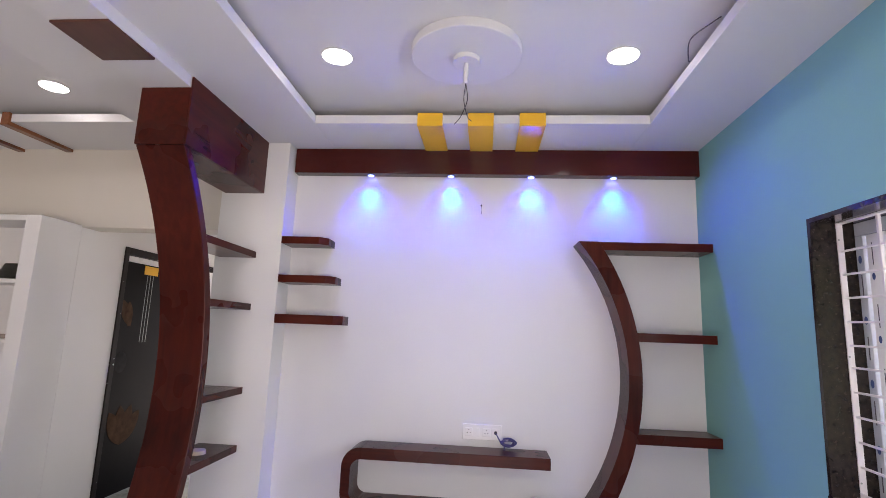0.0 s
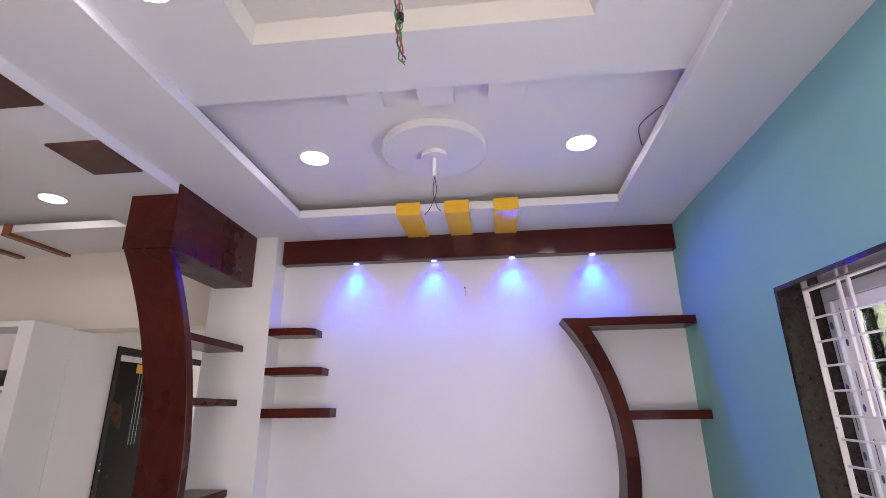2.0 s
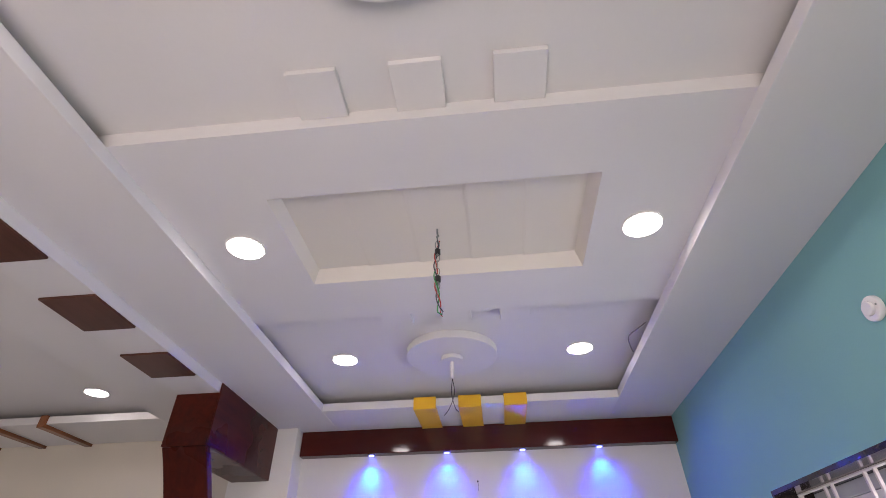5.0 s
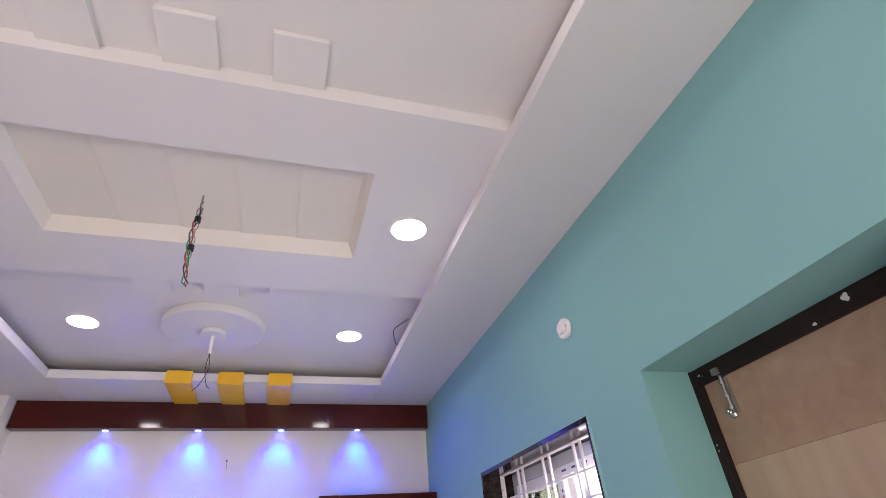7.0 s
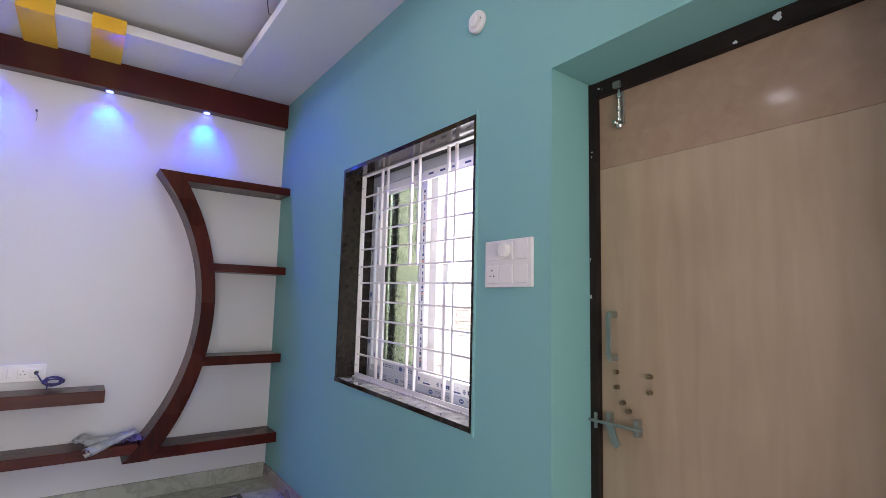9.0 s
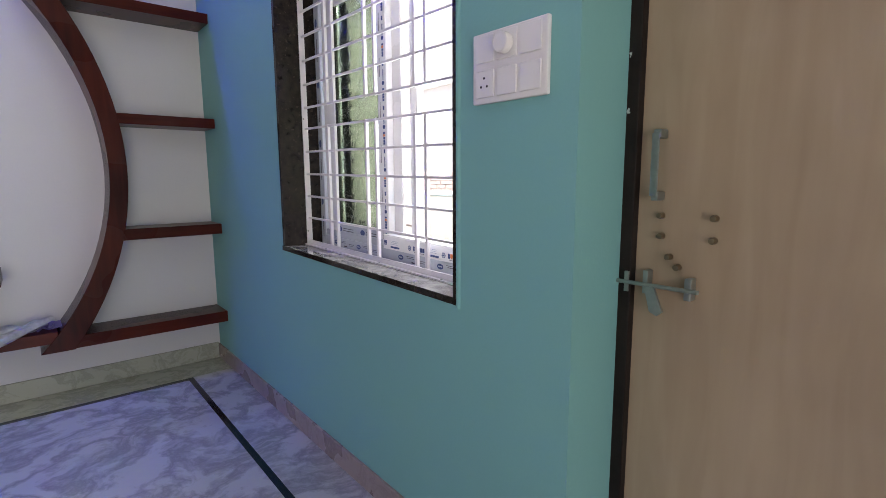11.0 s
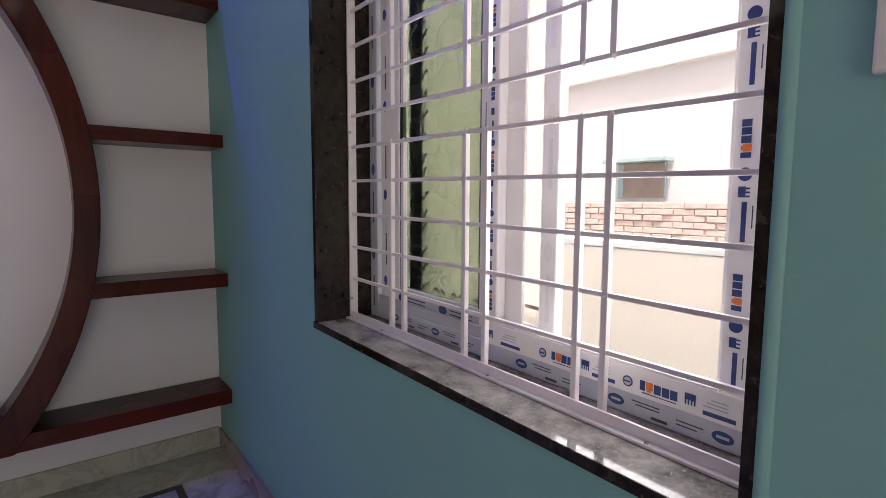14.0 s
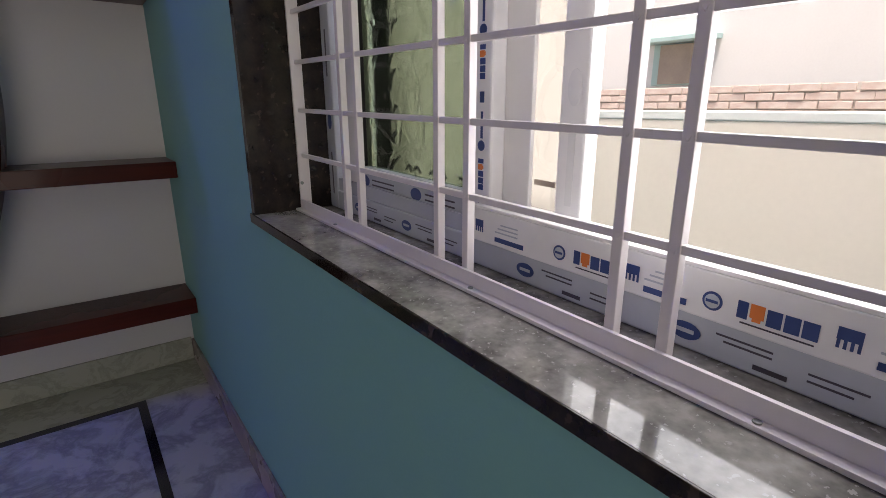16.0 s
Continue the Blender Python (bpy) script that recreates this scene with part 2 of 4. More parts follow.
M_SEAL_SHADE = material("dark_sealant_and_shade", (0.02, 0.02, 0.018), 0.5, scale=9, vary=0.2, bump=0.0)
M_RING = material("dull_grey_print", (0.022, 0.021, 0.022), 0.7, second=(0.012, 0.011, 0.011), scale=24, spec=0.1)
M_GOLD = material("gold_leaf_print", (0.10, 0.055, 0.03), 0.8, second=(0.05, 0.026, 0.014), scale=20, spec=0.1)
M_GRANITE = material("black_brown_granite", (0.006, 0.005, 0.005), 0.10, second=(0.032, 0.024, 0.018), scale=38, fine=170, bump=0.0, vary=0.3, spec=0.3)
chipped(M_GRANITE, (0.05, 0.036, 0.028), scale=55, above=0.63)
M_SILL = chipped(material("grey_granite_sill", (0.36, 0.345, 0.315), 0.06, second=(0.055, 0.053, 0.047), scale=17, fine=95, bump=0.0), (0.34, 0.33, 0.31), scale=150, above=0.64)
M_UPVC = material("white_upvc", (0.90, 0.885, 0.87), 0.28, scale=2, fine=40, vary=0.02, bump=0.004)
M_FILM = material("printed_protective_film", (0.88, 0.87, 0.86), 0.25, scale=5, fine=40, vary=0.05, bump=0.01)
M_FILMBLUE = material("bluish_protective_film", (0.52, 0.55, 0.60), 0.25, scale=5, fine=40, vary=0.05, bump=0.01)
M_GRILLE = material("white_enamel_steel", (0.82, 0.78, 0.78), 0.3, scale=9, fine=60, vary=0.05, bump=0.01)
M_GLASS = glass("textured_green_glass", (0.265, 0.335, 0.235), 0.12, 0.32)
M_GLASS2 = glass("frosted_cream_glass", (0.18, 0.162, 0.14), 0.4, 0.6)
M_CHROME = material("bright_chrome", (0.72, 0.72, 0.70), 0.14, metal=1.0, scale=14, fine=80, vary=0.08, bump=0.0)
M_STEEL = material("galvanised_steel", (0.36, 0.39, 0.36), 0.4, metal=0.85, scale=14, fine=80, vary=0.15)
M_BRASS = material("aged_brass_screw", (0.28, 0.22, 0.14), 0.35, metal=0.9, scale=14, vary=0.15)
M_PLASTIC = material("white_switch_plastic", (0.80, 0.78, 0.76), 0.25, scale=3, fine=30, vary=0.01, bump=0.0)
M_BLACK = material("black_plastic", (0.015, 0.015, 0.017), 0.4, vary=0.1, bump=0.0)
M_BLUE = material("blue_print", (0.03, 0.06, 0.20), 0.4, vary=0.05, bump=0.0)
M_ORANGE = material("orange_print", (0.80, 0.22, 0.04), 0.4, vary=0.03, bump=0.0)
M_CABLE = material("indigo_cable", (0.05, 0.04, 0.16), 0.4, vary=0.05, bump=0.0)
M_RED = material("red_wire", (0.45, 0.04, 0.03), 0.4, bump=0.0)
M_GREEN = material("green_wire", (0.03, 0.30, 0.07), 0.4, bump=0.0)
M_GREYWIRE = material("grey_wire", (0.06, 0.05, 0.07), 0.45, bump=0.0)
M_PAPER = material("crumpled_news_paper", (0.86, 0.85, 0.83), 0.7, second=(0.56, 0.56, 0.57), scale=26, fine=70, bump=0.03)
M_MAUVE = material("lavender_plastic_sleeve", (0.35, 0.28, 0.62), 0.3, scale=10, vary=0.08)
M_TAPE = material("masking_tape_cream", (0.70, 0.60, 0.42), 0.6, vary=0.05)
M_FLOOR = marble("white_grey_marble", (0.64, 0.63, 0.59), (0.15, 0.15, 0.155), (0.33, 0.33, 0.33), 1.5, 0.13, 0.6)
M_GREENMARBLE = marble("green_grey_marble", (0.50, 0.50, 0.42), (0.20, 0.22, 0.16), (0.36, 0.37, 0.30), 3.2, 0.2, 0.45)
M_BROWNMARBLE = marble("brown_grey_marble", (0.36, 0.30, 0.28), (0.18, 0.14, 0.14), (0.27, 0.22, 0.22), 3.2, 0.25, 0.4)
M_STRIP = material("black_granite_strip", (0.012, 0.012, 0.014), 0.15, vary=0.2, bump=0.0, fine=180)
M_LED = glow("led_lens", (0.10, 0.16, 1.0), 5.0)
M_DOWN = glow("downlight_lens", (1.0, 0.97, 0.93), 4.4)
M_EXTCREAM = material("cream_exterior_paint", (0.86, 0.765, 0.69), 0.8, scale=1.5, vary=0.04)
M_EXTWHITE = material("white_exterior_paint", (0.80, 0.80, 0.80), 0.8, scale=1.0, vary=0.04)
M_BRICK = material("red_brick", (0.60, 0.47, 0.43), 0.85, second=(0.72, 0.66, 0.62), scale=9, fine=40, bump=0.05)
M_MORTAR = material("grey_mortar", (0.68, 0.63, 0.59), 0.9, scale=6, bump=0.05)
M_SHUTTER = material("brown_shutter_wood", (0.44, 0.36, 0.30), 0.6, scale=5, vary=0.15)
M_AQUA = material("pale_aqua_paint", (0.45, 0.62, 0.62), 0.7, vary=0.05)
M_EARTH = material("pale_concrete_ground", (0.40, 0.37, 0.33), 0.9, scale=0.8, fine=20, bump=0.05)


# ---- building blocks ----
def bx(bm, x0, x1, y0, y1, z0, z1, bev=0.0, seg=2):
    """A box, with rounded edges where bev is given."""
    x0, x1, y0, y1, z0, z1 = min(x0, x1), max(x0, x1), min(y0, y1), max(y0, y1), min(z0, z1), max(z0, z1)
    vs = [bm.verts.new((x, y, z)) for x in (x0, x1) for y in (y0, y1) for z in (z0, z1)]
    fs = [bm.faces.new([vs[i] for i in q]) for q in ((0, 1, 3, 2), (4, 6, 7, 5), (0, 4, 5, 1), (2, 3, 7, 6), (0, 2, 6, 4), (1, 5, 7, 3))]
    if bev:
        edges = list({e for f in fs for e in f.edges})
        bmesh.ops.bevel(bm, geom=edges, offset=bev, segments=seg, affect="EDGES", profile=0.5)
    return bm


def box(x0, x1, y0, y1, z0, z1, bev=0.0):
    return bx(bmesh.new(), x0, x1, y0, y1, z0, z1, bev)


def rod(bm, a, b, r, sides=12, r2=None):
    """A round bar from a to b."""
    a, b = Vector(a), Vector(b)
    m = Matrix.Translation((a + b) / 2) @ (b - a).to_track_quat("Z", "Y").to_matrix().to_4x4()
    bmesh.ops.create_cone(bm, cap_ends=True, segments=sides, radius1=r, radius2=r if r2 is None else r2, depth=(b - a).length, matrix=m)
    return bm


def cyl(a, b, r, sides=24, bev=0.0, r2=None):
    bm = rod(bmesh.new(), a, b, r, sides, r2)
    if bev:
        rim = [e for e in bm.edges if len(e.link_faces) == 2 and any(len(f.verts) > 4 for f in e.link_faces)]
        bmesh.ops.bevel(bm, geom=rim, offset=bev, segments=2, affect="EDGES", profile=0.5)
    return bm


def strip(profile, lo, hi, axis, bev=0.0):
    """Extrudes a closed outline along an axis from lo to hi. axis 'y': the outline is in x, z; axis 'x': in y, z; axis 'z': in x, y."""
    bm = bmesh.new()

    def at(p, h):
        return {"y": (p[0], h, p[1]), "x": (h, p[0], p[1]), "z": (p[0], p[1], h)}[axis]
    a = [bm.verts.new(at(p, lo)) for p in profile]
    b = [bm.verts.new(at(p, hi)) for p in profile]
    caps = [bm.faces.new(a), bm.faces.new(list(reversed(b)))]
    for i in range(len(a)):
        j = (i + 1) % len(a)
        bm.faces.new((a[j], a[i], b[i], b[j]))
    bmesh.ops.recalc_face_normals(bm, faces=bm.faces)
    if bev:
        rim = list({e for f in caps for e in f.edges})
        bmesh.ops.bevel(bm, geom=rim, offset=bev, segments=2, affect="EDGES", profile=0.5)
    return bm


def band(a, b, lo, hi, axis, bev=0.0):
    """A bowed board between two matching curves, extruded along an axis as in strip()."""
    bm = bmesh.new()

    def at(p, h):
        return (p[0], h, p[1]) if axis == "y" else (h, p[0], p[1])
    rows = [[bm.verts.new(at(p, h)) for p in line] for line, h in ((a, lo), (b, lo), (b, hi), (a, hi))]
    for i in range(len(a) - 1):
        for u, v in zip(rows, rows[1:] + rows[:1]):
            bm.faces.new((u[i], u[i + 1], v[i + 1], v[i]))
    bm.faces.new([r[0] for r in rows])
    bm.faces.new([r[-1] for r in reversed(rows)])
    bmesh.ops.recalc_face_normals(bm, faces=bm.faces)
    if bev:
        sharp = [e for e in bm.edges if len(e.link_faces) == 2 and e.calc_face_angle(0) > 0.7]
        bmesh.ops.bevel(bm, geom=sharp, offset=bev, segments=2, affect="EDGES", profile=0.5)
    return bm


def tube(points, r, sides=8):
    """A wire through points."""
    bm = bmesh.new()
    pts = [Vector(p) for p in points]
    rings = []
    for i, p in enumerate(pts):
        d = (pts[min(i + 1, len(pts) - 1)] - pts[max(i - 1, 0)]).normalized()
        q = d.to_track_quat("Z", "Y")
        rings.append([bm.verts.new(p + q @ Vector((r * math.cos(2 * math.pi * k / sides), r * math.sin(2 * math.pi * k / sides), 0))) for k in range(sides)])
    for a, b in zip(rings, rings[1:]):
        for k in range(sides):
            bm.faces.new((a[k], a[(k + 1) % sides], b[(k + 1) % sides], b[k]))
    bm.faces.new(list(reversed(rings[0])))
    bm.faces.new(rings[-1])
    return bm


def lathe(profile, cx, cy, sides=28):
    bm = bmesh.new()
    rings = [[bm.verts.new((cx + r * math.cos(2 * math.pi * k / sides), cy + r * math.sin(2 * math.pi * k / sides), z)) for k in range(sides)] for r, z in profile]
    for a, b in zip(rings, rings[1:]):
        for k in range(sides):
            bm.faces.new((a[k], a[(k + 1) % sides], b[(k + 1) % sides], b[k]))
    bm.faces.new(list(reversed(rings[0])))
    bm.faces.new(rings[-1])
    return bm


def curve_points(knots, n=8):
    """A smooth line through knots (Catmull-Rom)."""
    k = [Vector(p) for p in knots]
    k = [k[0] * 2 - k[1]] + k + [k[-1] * 2 - k[-2]]
    out = []
    for a, b, c, d in zip(k, k[1:], k[2:], k[3:]):
        for i in range(n):
            t = i / n
            out.append(0.5 * ((2 * b) + (c - a) * t + (2 * a - 5 * b + 4 * c - d) * t * t + (3 * b - a - 3 * c + d) * t ** 3))
    return out + [k[-2]]


def join(bm, other):
    me = bpy.data.meshes.new("joined")
    other.to_mesh(me)
    bm.from_mesh(me)
    other.free()
    bpy.data.meshes.remove(me)
    return bm


def mesh_from(name, bm, mat, smooth=False):
    me = bpy.data.meshes.new(name)
    bm.to_mesh(me)
    bm.free()
    me.materials.append(mat)
    if smooth:
        me.polygons.foreach_set("use_smooth", [True] * len(me.polygons))
        me.set_sharp_from_angle(angle=radians(22))
    return me


def thing(name, base, label, category, group="", kind=""):
    ob = new(name)
    ob.empty_display_size = 0.1
    ob.location = base
    return tagged(ob, label, category, group, kind)


def origin(ob):
    p = Vector()
    while ob is not None:
        p += ob.location
        ob = ob.parent
    return p


def part(name, bm, mat, parent, label="", smooth=False):
    """Links a bmesh, given in world metres, as one mesh under a thing or a part."""
    bm.transform(Matrix.Translation(-origin(parent)))
    ob = new(name, mesh_from(name, bm, mat, smooth))
    ob.parent = parent
    return tagged(ob, label)


def solid(name, bm, mat, base, label, category="", group="", kind="", smooth=False):
    """A thing of one mesh with its origin at its base."""
    bm.transform(Matrix.Translation(-Vector(base)))
    ob = new(name, mesh_from(name, bm, mat, smooth))
    ob.location = base
    return tagged(ob, label, category, group, kind)


# ---- the plan ----
XE, YN = 2.65, 4.272            # east wall, television wall
XO = 2.95                       # outer face of the east wall
YS, XW = -1.3, -4.2             # closing walls
SOFFIT, LIP, BAND, TOP = 2.83, 2.888, 2.885, 2.95
WY0, WY1, WZ0, WZ1 = 1.862, 3.093, 0.853, 2.08   # window opening
LEAN = 0.0185                   # its sill and head fall a little to the south
DY0, DY1, DZ1 = 0.53, 1.476, 2.097                # east door opening
TX0, TX1 = 0.02, 2.172          # ceiling trays
PX = -1.97                      # passage side wall

bm = bmesh.new()
bx(bm, XE, XO, YS - 0.2, DY0, 0, 3.1)
bx(bm, XE, XO, DY0, DY1 - 0.002, DZ1, 3.1)
join(bm, strip([(XE, DY1 - 0.002), (2.86, DY1 + 0.010), (XO, DY1 + 0.010), (XO, WY0), (XE, WY0)], 0, 3.1, "z"))
for prof in ([(WY0, 0), (WY1, 0), (WY1, WZ0), (WY0, WZ0 - LEAN * (WY1 - WY0))], [(WY0, 3.1), (WY0, WZ1 - LEAN * (WY1 - WY0)), (WY1, WZ1), (WY1, 3.1)]):
    join(bm, strip(prof, XE, XO, "x"))
bx(bm, XE, XO, WY1, YN + 0.2, 0, 3.1)
solid("wall_east", bm, M_TEAL, (XE, 1, 0), "teal painted plaster wall with window and door openings", "wall", kind="structure")
solid("wall_north", box(-0.285, XE, YN, YN + 0.2, 0, 3.1), M_OFFWHITE, (1, YN, 0), "off-white painted plaster wall behind the television unit", "wall", kind="structure")
solid("column", box(-0.77, -0.285, 4.08, YN + 0.2, 0, SOFFIT, 0.004), M_WHITE, (-0.5, 4.1, 0), "white painted plaster column beside the television wall", "column", kind="structure")
bm = bmesh.new()
bx(bm, XW, PX - 0.15, 4.25, 4.45, 0, 2.197)
bx(bm, XW, -0.77, 4.25, 4.45, 2.197, 3.1)
solid("wall_dining", bm, M_CREAM, (-2, 4.25, 0), "cream painted wall above a passage opening", "wall", kind="structure")
bm = bmesh.new()
bx(bm, PX - 0.15, PX, 4.25, 4.45, 0, 2.1965)
bx(bm, PX - 0.15, PX, 4.45, 4.74, 0, 3.1)
bx(bm, PX - 0.15, PX, 4.74, 5.65, 2.13, 3.1)
bx(bm, PX - 0.15, PX, 5.65, 6.6, 0, 3.1)
solid("wall_passage_west", bm, M_WHITE, (PX, 5, 0), "off-white painted passage wall with a door opening", "wall", kind="structure")
solid("wall_passage_east", box(-0.77, -0.6, YN + 0.2, 6.6, 0, 3.1), M_WHITE, (-0.7, 5, 0), "off-white painted passage wall", "wall", kind="structure")
# doorway in the end wall is assumed, hidden, made for the passage fill
bm = bmesh.new()
bx(bm, PX, -1.85, 6.5, 6.7, 0, 3.1)
bx(bm, -1.85, -0.95, 6.5, 6.7, 2.05, 3.1)
bx(bm, -0.95, -0.77, 6.5, 6.7, 0, 3.1)
solid("wall_passage_end", bm, M_WHITE, (-1.3, 6.5, 0), "off-white wall closing the passage", "wall", kind="structure")
solid("ceiling_passage", box(PX - 0.15, -0.6, 4.45, 6.6, 2.6, 2.7), M_CEIL, (-1.3, 5, 2.6), "white passage ceiling", "ceiling", kind="structure")
# the south opening is assumed, cut for the fill daylight
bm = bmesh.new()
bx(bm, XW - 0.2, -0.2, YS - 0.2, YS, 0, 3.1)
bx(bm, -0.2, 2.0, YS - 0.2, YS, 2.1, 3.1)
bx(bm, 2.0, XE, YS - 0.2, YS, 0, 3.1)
solid("wall_south", bm, M_WHITE, (0, YS, 0), "plain white wall with an assumed opening for fill daylight", "wall", kind="structure")
# the west wall's opening is assumed, placed for the dining fill
bm = bmesh.new()
bx(bm, XW - 0.2, XW, YS, 0.2, 0, 3.1)
bx(bm, XW - 0.2, XW, 1.6, 4.45, 0, 3.1)
bx(bm, XW - 0.2, XW, 0.2, 1.6, 0, 0.85)
bx(bm, XW - 0.2, XW, 0.2, 1.6, 2.15, 3.1)
solid("wall_west", bm, M_CREAM, (XW, 1, 0), "plain cream wall with an assumed unseen opening, closing the dining side", "wall", kind="structure")

# ---- ceilings ----
bm = bmesh.new()
bx(bm, XW - 0.2, XO, YS - 0.2, YN + 0.2, TOP, TOP + 0.12)                 # upper slab
bx(bm, TX1, XE, YS, YN, SOFFIT, LIP, 0.003)                                 # east margin
bx(bm, -0.46, TX0, YS, YN, SOFFIT, LIP, 0.003)                              # west margin
bx(bm, TX0, TX1, 3.732, YN, SOFFIT, LIP, 0.003)                             # north margin
bx(bm, TX0, TX1, YS, -0.35, SOFFIT, LIP, 0.003)                             # south margin
MX0, MX1, MY0, MY1 = 0.462, 1.742, 1.525, 2.13
bx(bm, TX0 - 0.06, MX0, 1.205, 2.478, BAND, TOP)                            # middle band around its recess
bx(bm, MX1, TX1 + 0.06, 1.205, 2.478, BAND, TOP)
bx(bm, MX0, MX1, 1.205, MY0, BAND, TOP)
bx(bm, MX0, MX1, MY1, 2.478, BAND, TOP)
solid("ceiling", bm, M_CEIL, (1, 2, SOFFIT), "white false ceiling with two recessed trays and a middle band", "ceiling", kind="structure")
bm = bmesh.new()
bx(bm, MX0, MX1, MY0, MY1, TOP - 0.006, TOP - 0.002)
for k in range(5):                                                           # shallow overlapping boards in the middle recess
    x0 = MX0 + 0.03 + k * 0.244
    join(bm, strip([(x0, TOP - 0.006), (x0 + 0.244, TOP - 0.006), (x0 + 0.244, TOP - 0.0085), (x0 + 0.012, TOP - 0.0135), (x0, TOP - 0.012)], MY0 + 0.001, MY1 - 0.05, "y"))
# cream cove round the recess
cz = TOP - 0.004
for p, a, b, ax in (([(MY1, BAND), (MY1, cz), (MY1 - 0.05, cz)], MX0, MX1, "x"), ([(MY0, BAND), (MY0 + 0.03, cz), (MY0, cz)], MX0, MX1, "x"),
                    ([(MX0, BAND), (MX0 + 0.035, cz), (MX0, cz)], MY0, MY1, "y"), ([(MX1, BAND), (MX1, cz), (MX1 - 0.035, cz)], MY0, MY1, "y")):
    t = strip(p, a, b, ax)
    me = bpy.data.meshes.new("cove")
    t.to_mesh(me)
    bm.from_mesh(me)
    t.free()
solid("ceiling_recess", bm, M_CREAMCEIL, (1.1, 1.83, TOP), "cream boarded panel in the ceiling's middle recess", "ceiling", kind="structure")
bm = bmesh.new()
bx(bm, -1.24, -0.74, YS, 4.25, SOFFIT, LIP, 0.003)
bx(bm, XW, -1.24, 3.712, 4.25, SOFFIT, LIP, 0.003)
bx(bm, XW, -1.24, YS, -0.5, SOFFIT, LIP, 0.003)
bx(bm, XW, -3.9, -0.5, 3.712, SOFFIT, LIP, 0.003)
solid("ceiling_dining", bm, M_CEIL, (-2, 2, SOFFIT), "white dining-side false ceiling with a recessed tray", "ceiling", kind="structure")
solid("ceiling_beam", box(-0.74, -0.46, YS, 4.08, 2.768, TOP, 0.003), M_CEIL, (-0.6, 1, 2.768), "white dropped beam between living and dining side", "beam", kind="structure")

# ---- floor ----
floor = thing("floor", (0, 0, 0), "polished marble floor with black inlay strips", "floor", kind="structure")
part("floor_bed", box(XW - 0.2, XE, YS, YN, -0.2, -0.02), M_MORTAR, floor)
part("passage_floor", box(PX - 0.15, -0.6, YN, 6.6, -0.2, 0), M_GREENMARBLE, floor)
part("marble_slab", box(XW - 0.2, 2.382, YS, 3.968, -0.02, 0), M_FLOOR, floor, "white marble with grey veins")
part("marble_slab", box(2.412, XE, YS, 3.968, -0.02, 0), M_FLOOR, floor, "white marble with grey veins")
part("black_strip", box(2.382, 2.412, YS, 4.003, -0.02, 0.0005), M_STRIP, floor, "black granite inlay strip")
part("black_strip", box(XW - 0.2, 2.382, 3.968, 4.003, -0.02, 0.0005), M_STRIP, floor, "black granite inlay strip")
part("border_slab", box(XW - 0.2, 2.382, 4.003, YN, -0.02, 0), M_GREENMARBLE, floor, "green-grey marble border")
part("border_slab", box(2.382, XE, 4.003, YN, -0.02, 0), M_GREENMARBLE, floor, "green-grey marble border")
part("border_slab", box(2.412, XE, 3.968, 4.003, -0.02, 0), M_FLOOR, floor)
solid("baseboard_north", box(-0.285, XE - 0.012, YN - 0.014, YN, 0, 0.105, 0.003), M_GREENMARBLE, (1, YN, 0), "green-grey marble skirting", "baseboard", kind="structure")
solid("baseboard_east", box(XE - 0.012, XE, DY1, YN, 0, 0.095, 0.003), M_BROWNMARBLE, (XE, 2, 0), "brown-grey marble skirting", "baseboard", kind="structure")

# ---- television wall ----
val = thing("valance", (1.2, 4.23, 2.64), "dark glossy mahogany light box under the ceiling", "valance")
part("front_board", box(-0.28, XE - 0.002, 4.19, 4.204, 2.64, SOFFIT - 0.002, 0.002), M_VALANCE, val)
part("bottom_board", box(-0.28, XE - 0.002, 4.2045, YN - 0.001, 2.64, 2.655), M_VALANCE, val)
for x in LED_X:
    led = thing("led_spotlight", (x, 4.235, 2.64), "small round blue-violet recessed spotlight, lit", "spotlight", "spotlights in the valance")
    part("rim", cyl((x, 4.235, 2.634), (x, 4.235, 2.6405), 0.026, 24, 0.001), M_STEEL, led, smooth=True)
    part("lens", cyl((x, 4.235, 2.632), (x, 4.235, 2.6339), 0.019, 24), M_LED, led, "glowing lens")


def yellow_strip(x0, x1):
    prof = [(3.712, 2.805), (4.189, 2.815), (4.189, SOFFIT - 0.001), (3.73, SOFFIT - 0.001), (3.73, LIP + 0.006), (3.712, LIP + 0.006)]
    solid("yellow_strip", strip(prof, x0, x1, "x", 0.002), M_YELLOW, ((x0 + x1) / 2, 3.9, 2.82), "yellow painted plaster strip wrapping the ceiling lip", "strip", "yellow ceiling strips")


for x0, x1 in ((0.705, 0.868), (1.033, 1.197), (1.362, 1.526)):
    yellow_strip(x0, x1)


def plaster_block(x0, x1, y0, y1, z):
    solid("plaster_block", box(x0, x1, y0, y1, z, TOP - 0.001, 0.002), M_CEIL, ((x0 + x1) / 2, (y0 + y1) / 2, BAND), "white raised plaster block on the tray ceiling", "block", "white ceiling blocks")


for x0, x1 in ((0.705, 0.868), (1.033, 1.197), (1.355, 1.52)):
    plaster_block(x0, x1, 2.4785, 2.64, 2.908)
    plaster_block(x0, x1, 1.03, 1.2045, 2.926)


def arc_pts(cx, cz, r, z0, z1, n=28):
    a0, a1 = math.asin((z0 - cz) / r), math.asin((z1 - cz) / r)
    return [(cx + r * math.cos(a0 + (a1 - a0) * i / n), cz + r * math.sin(a0 + (a1 - a0) * i / n)) for i in range(n + 1)]


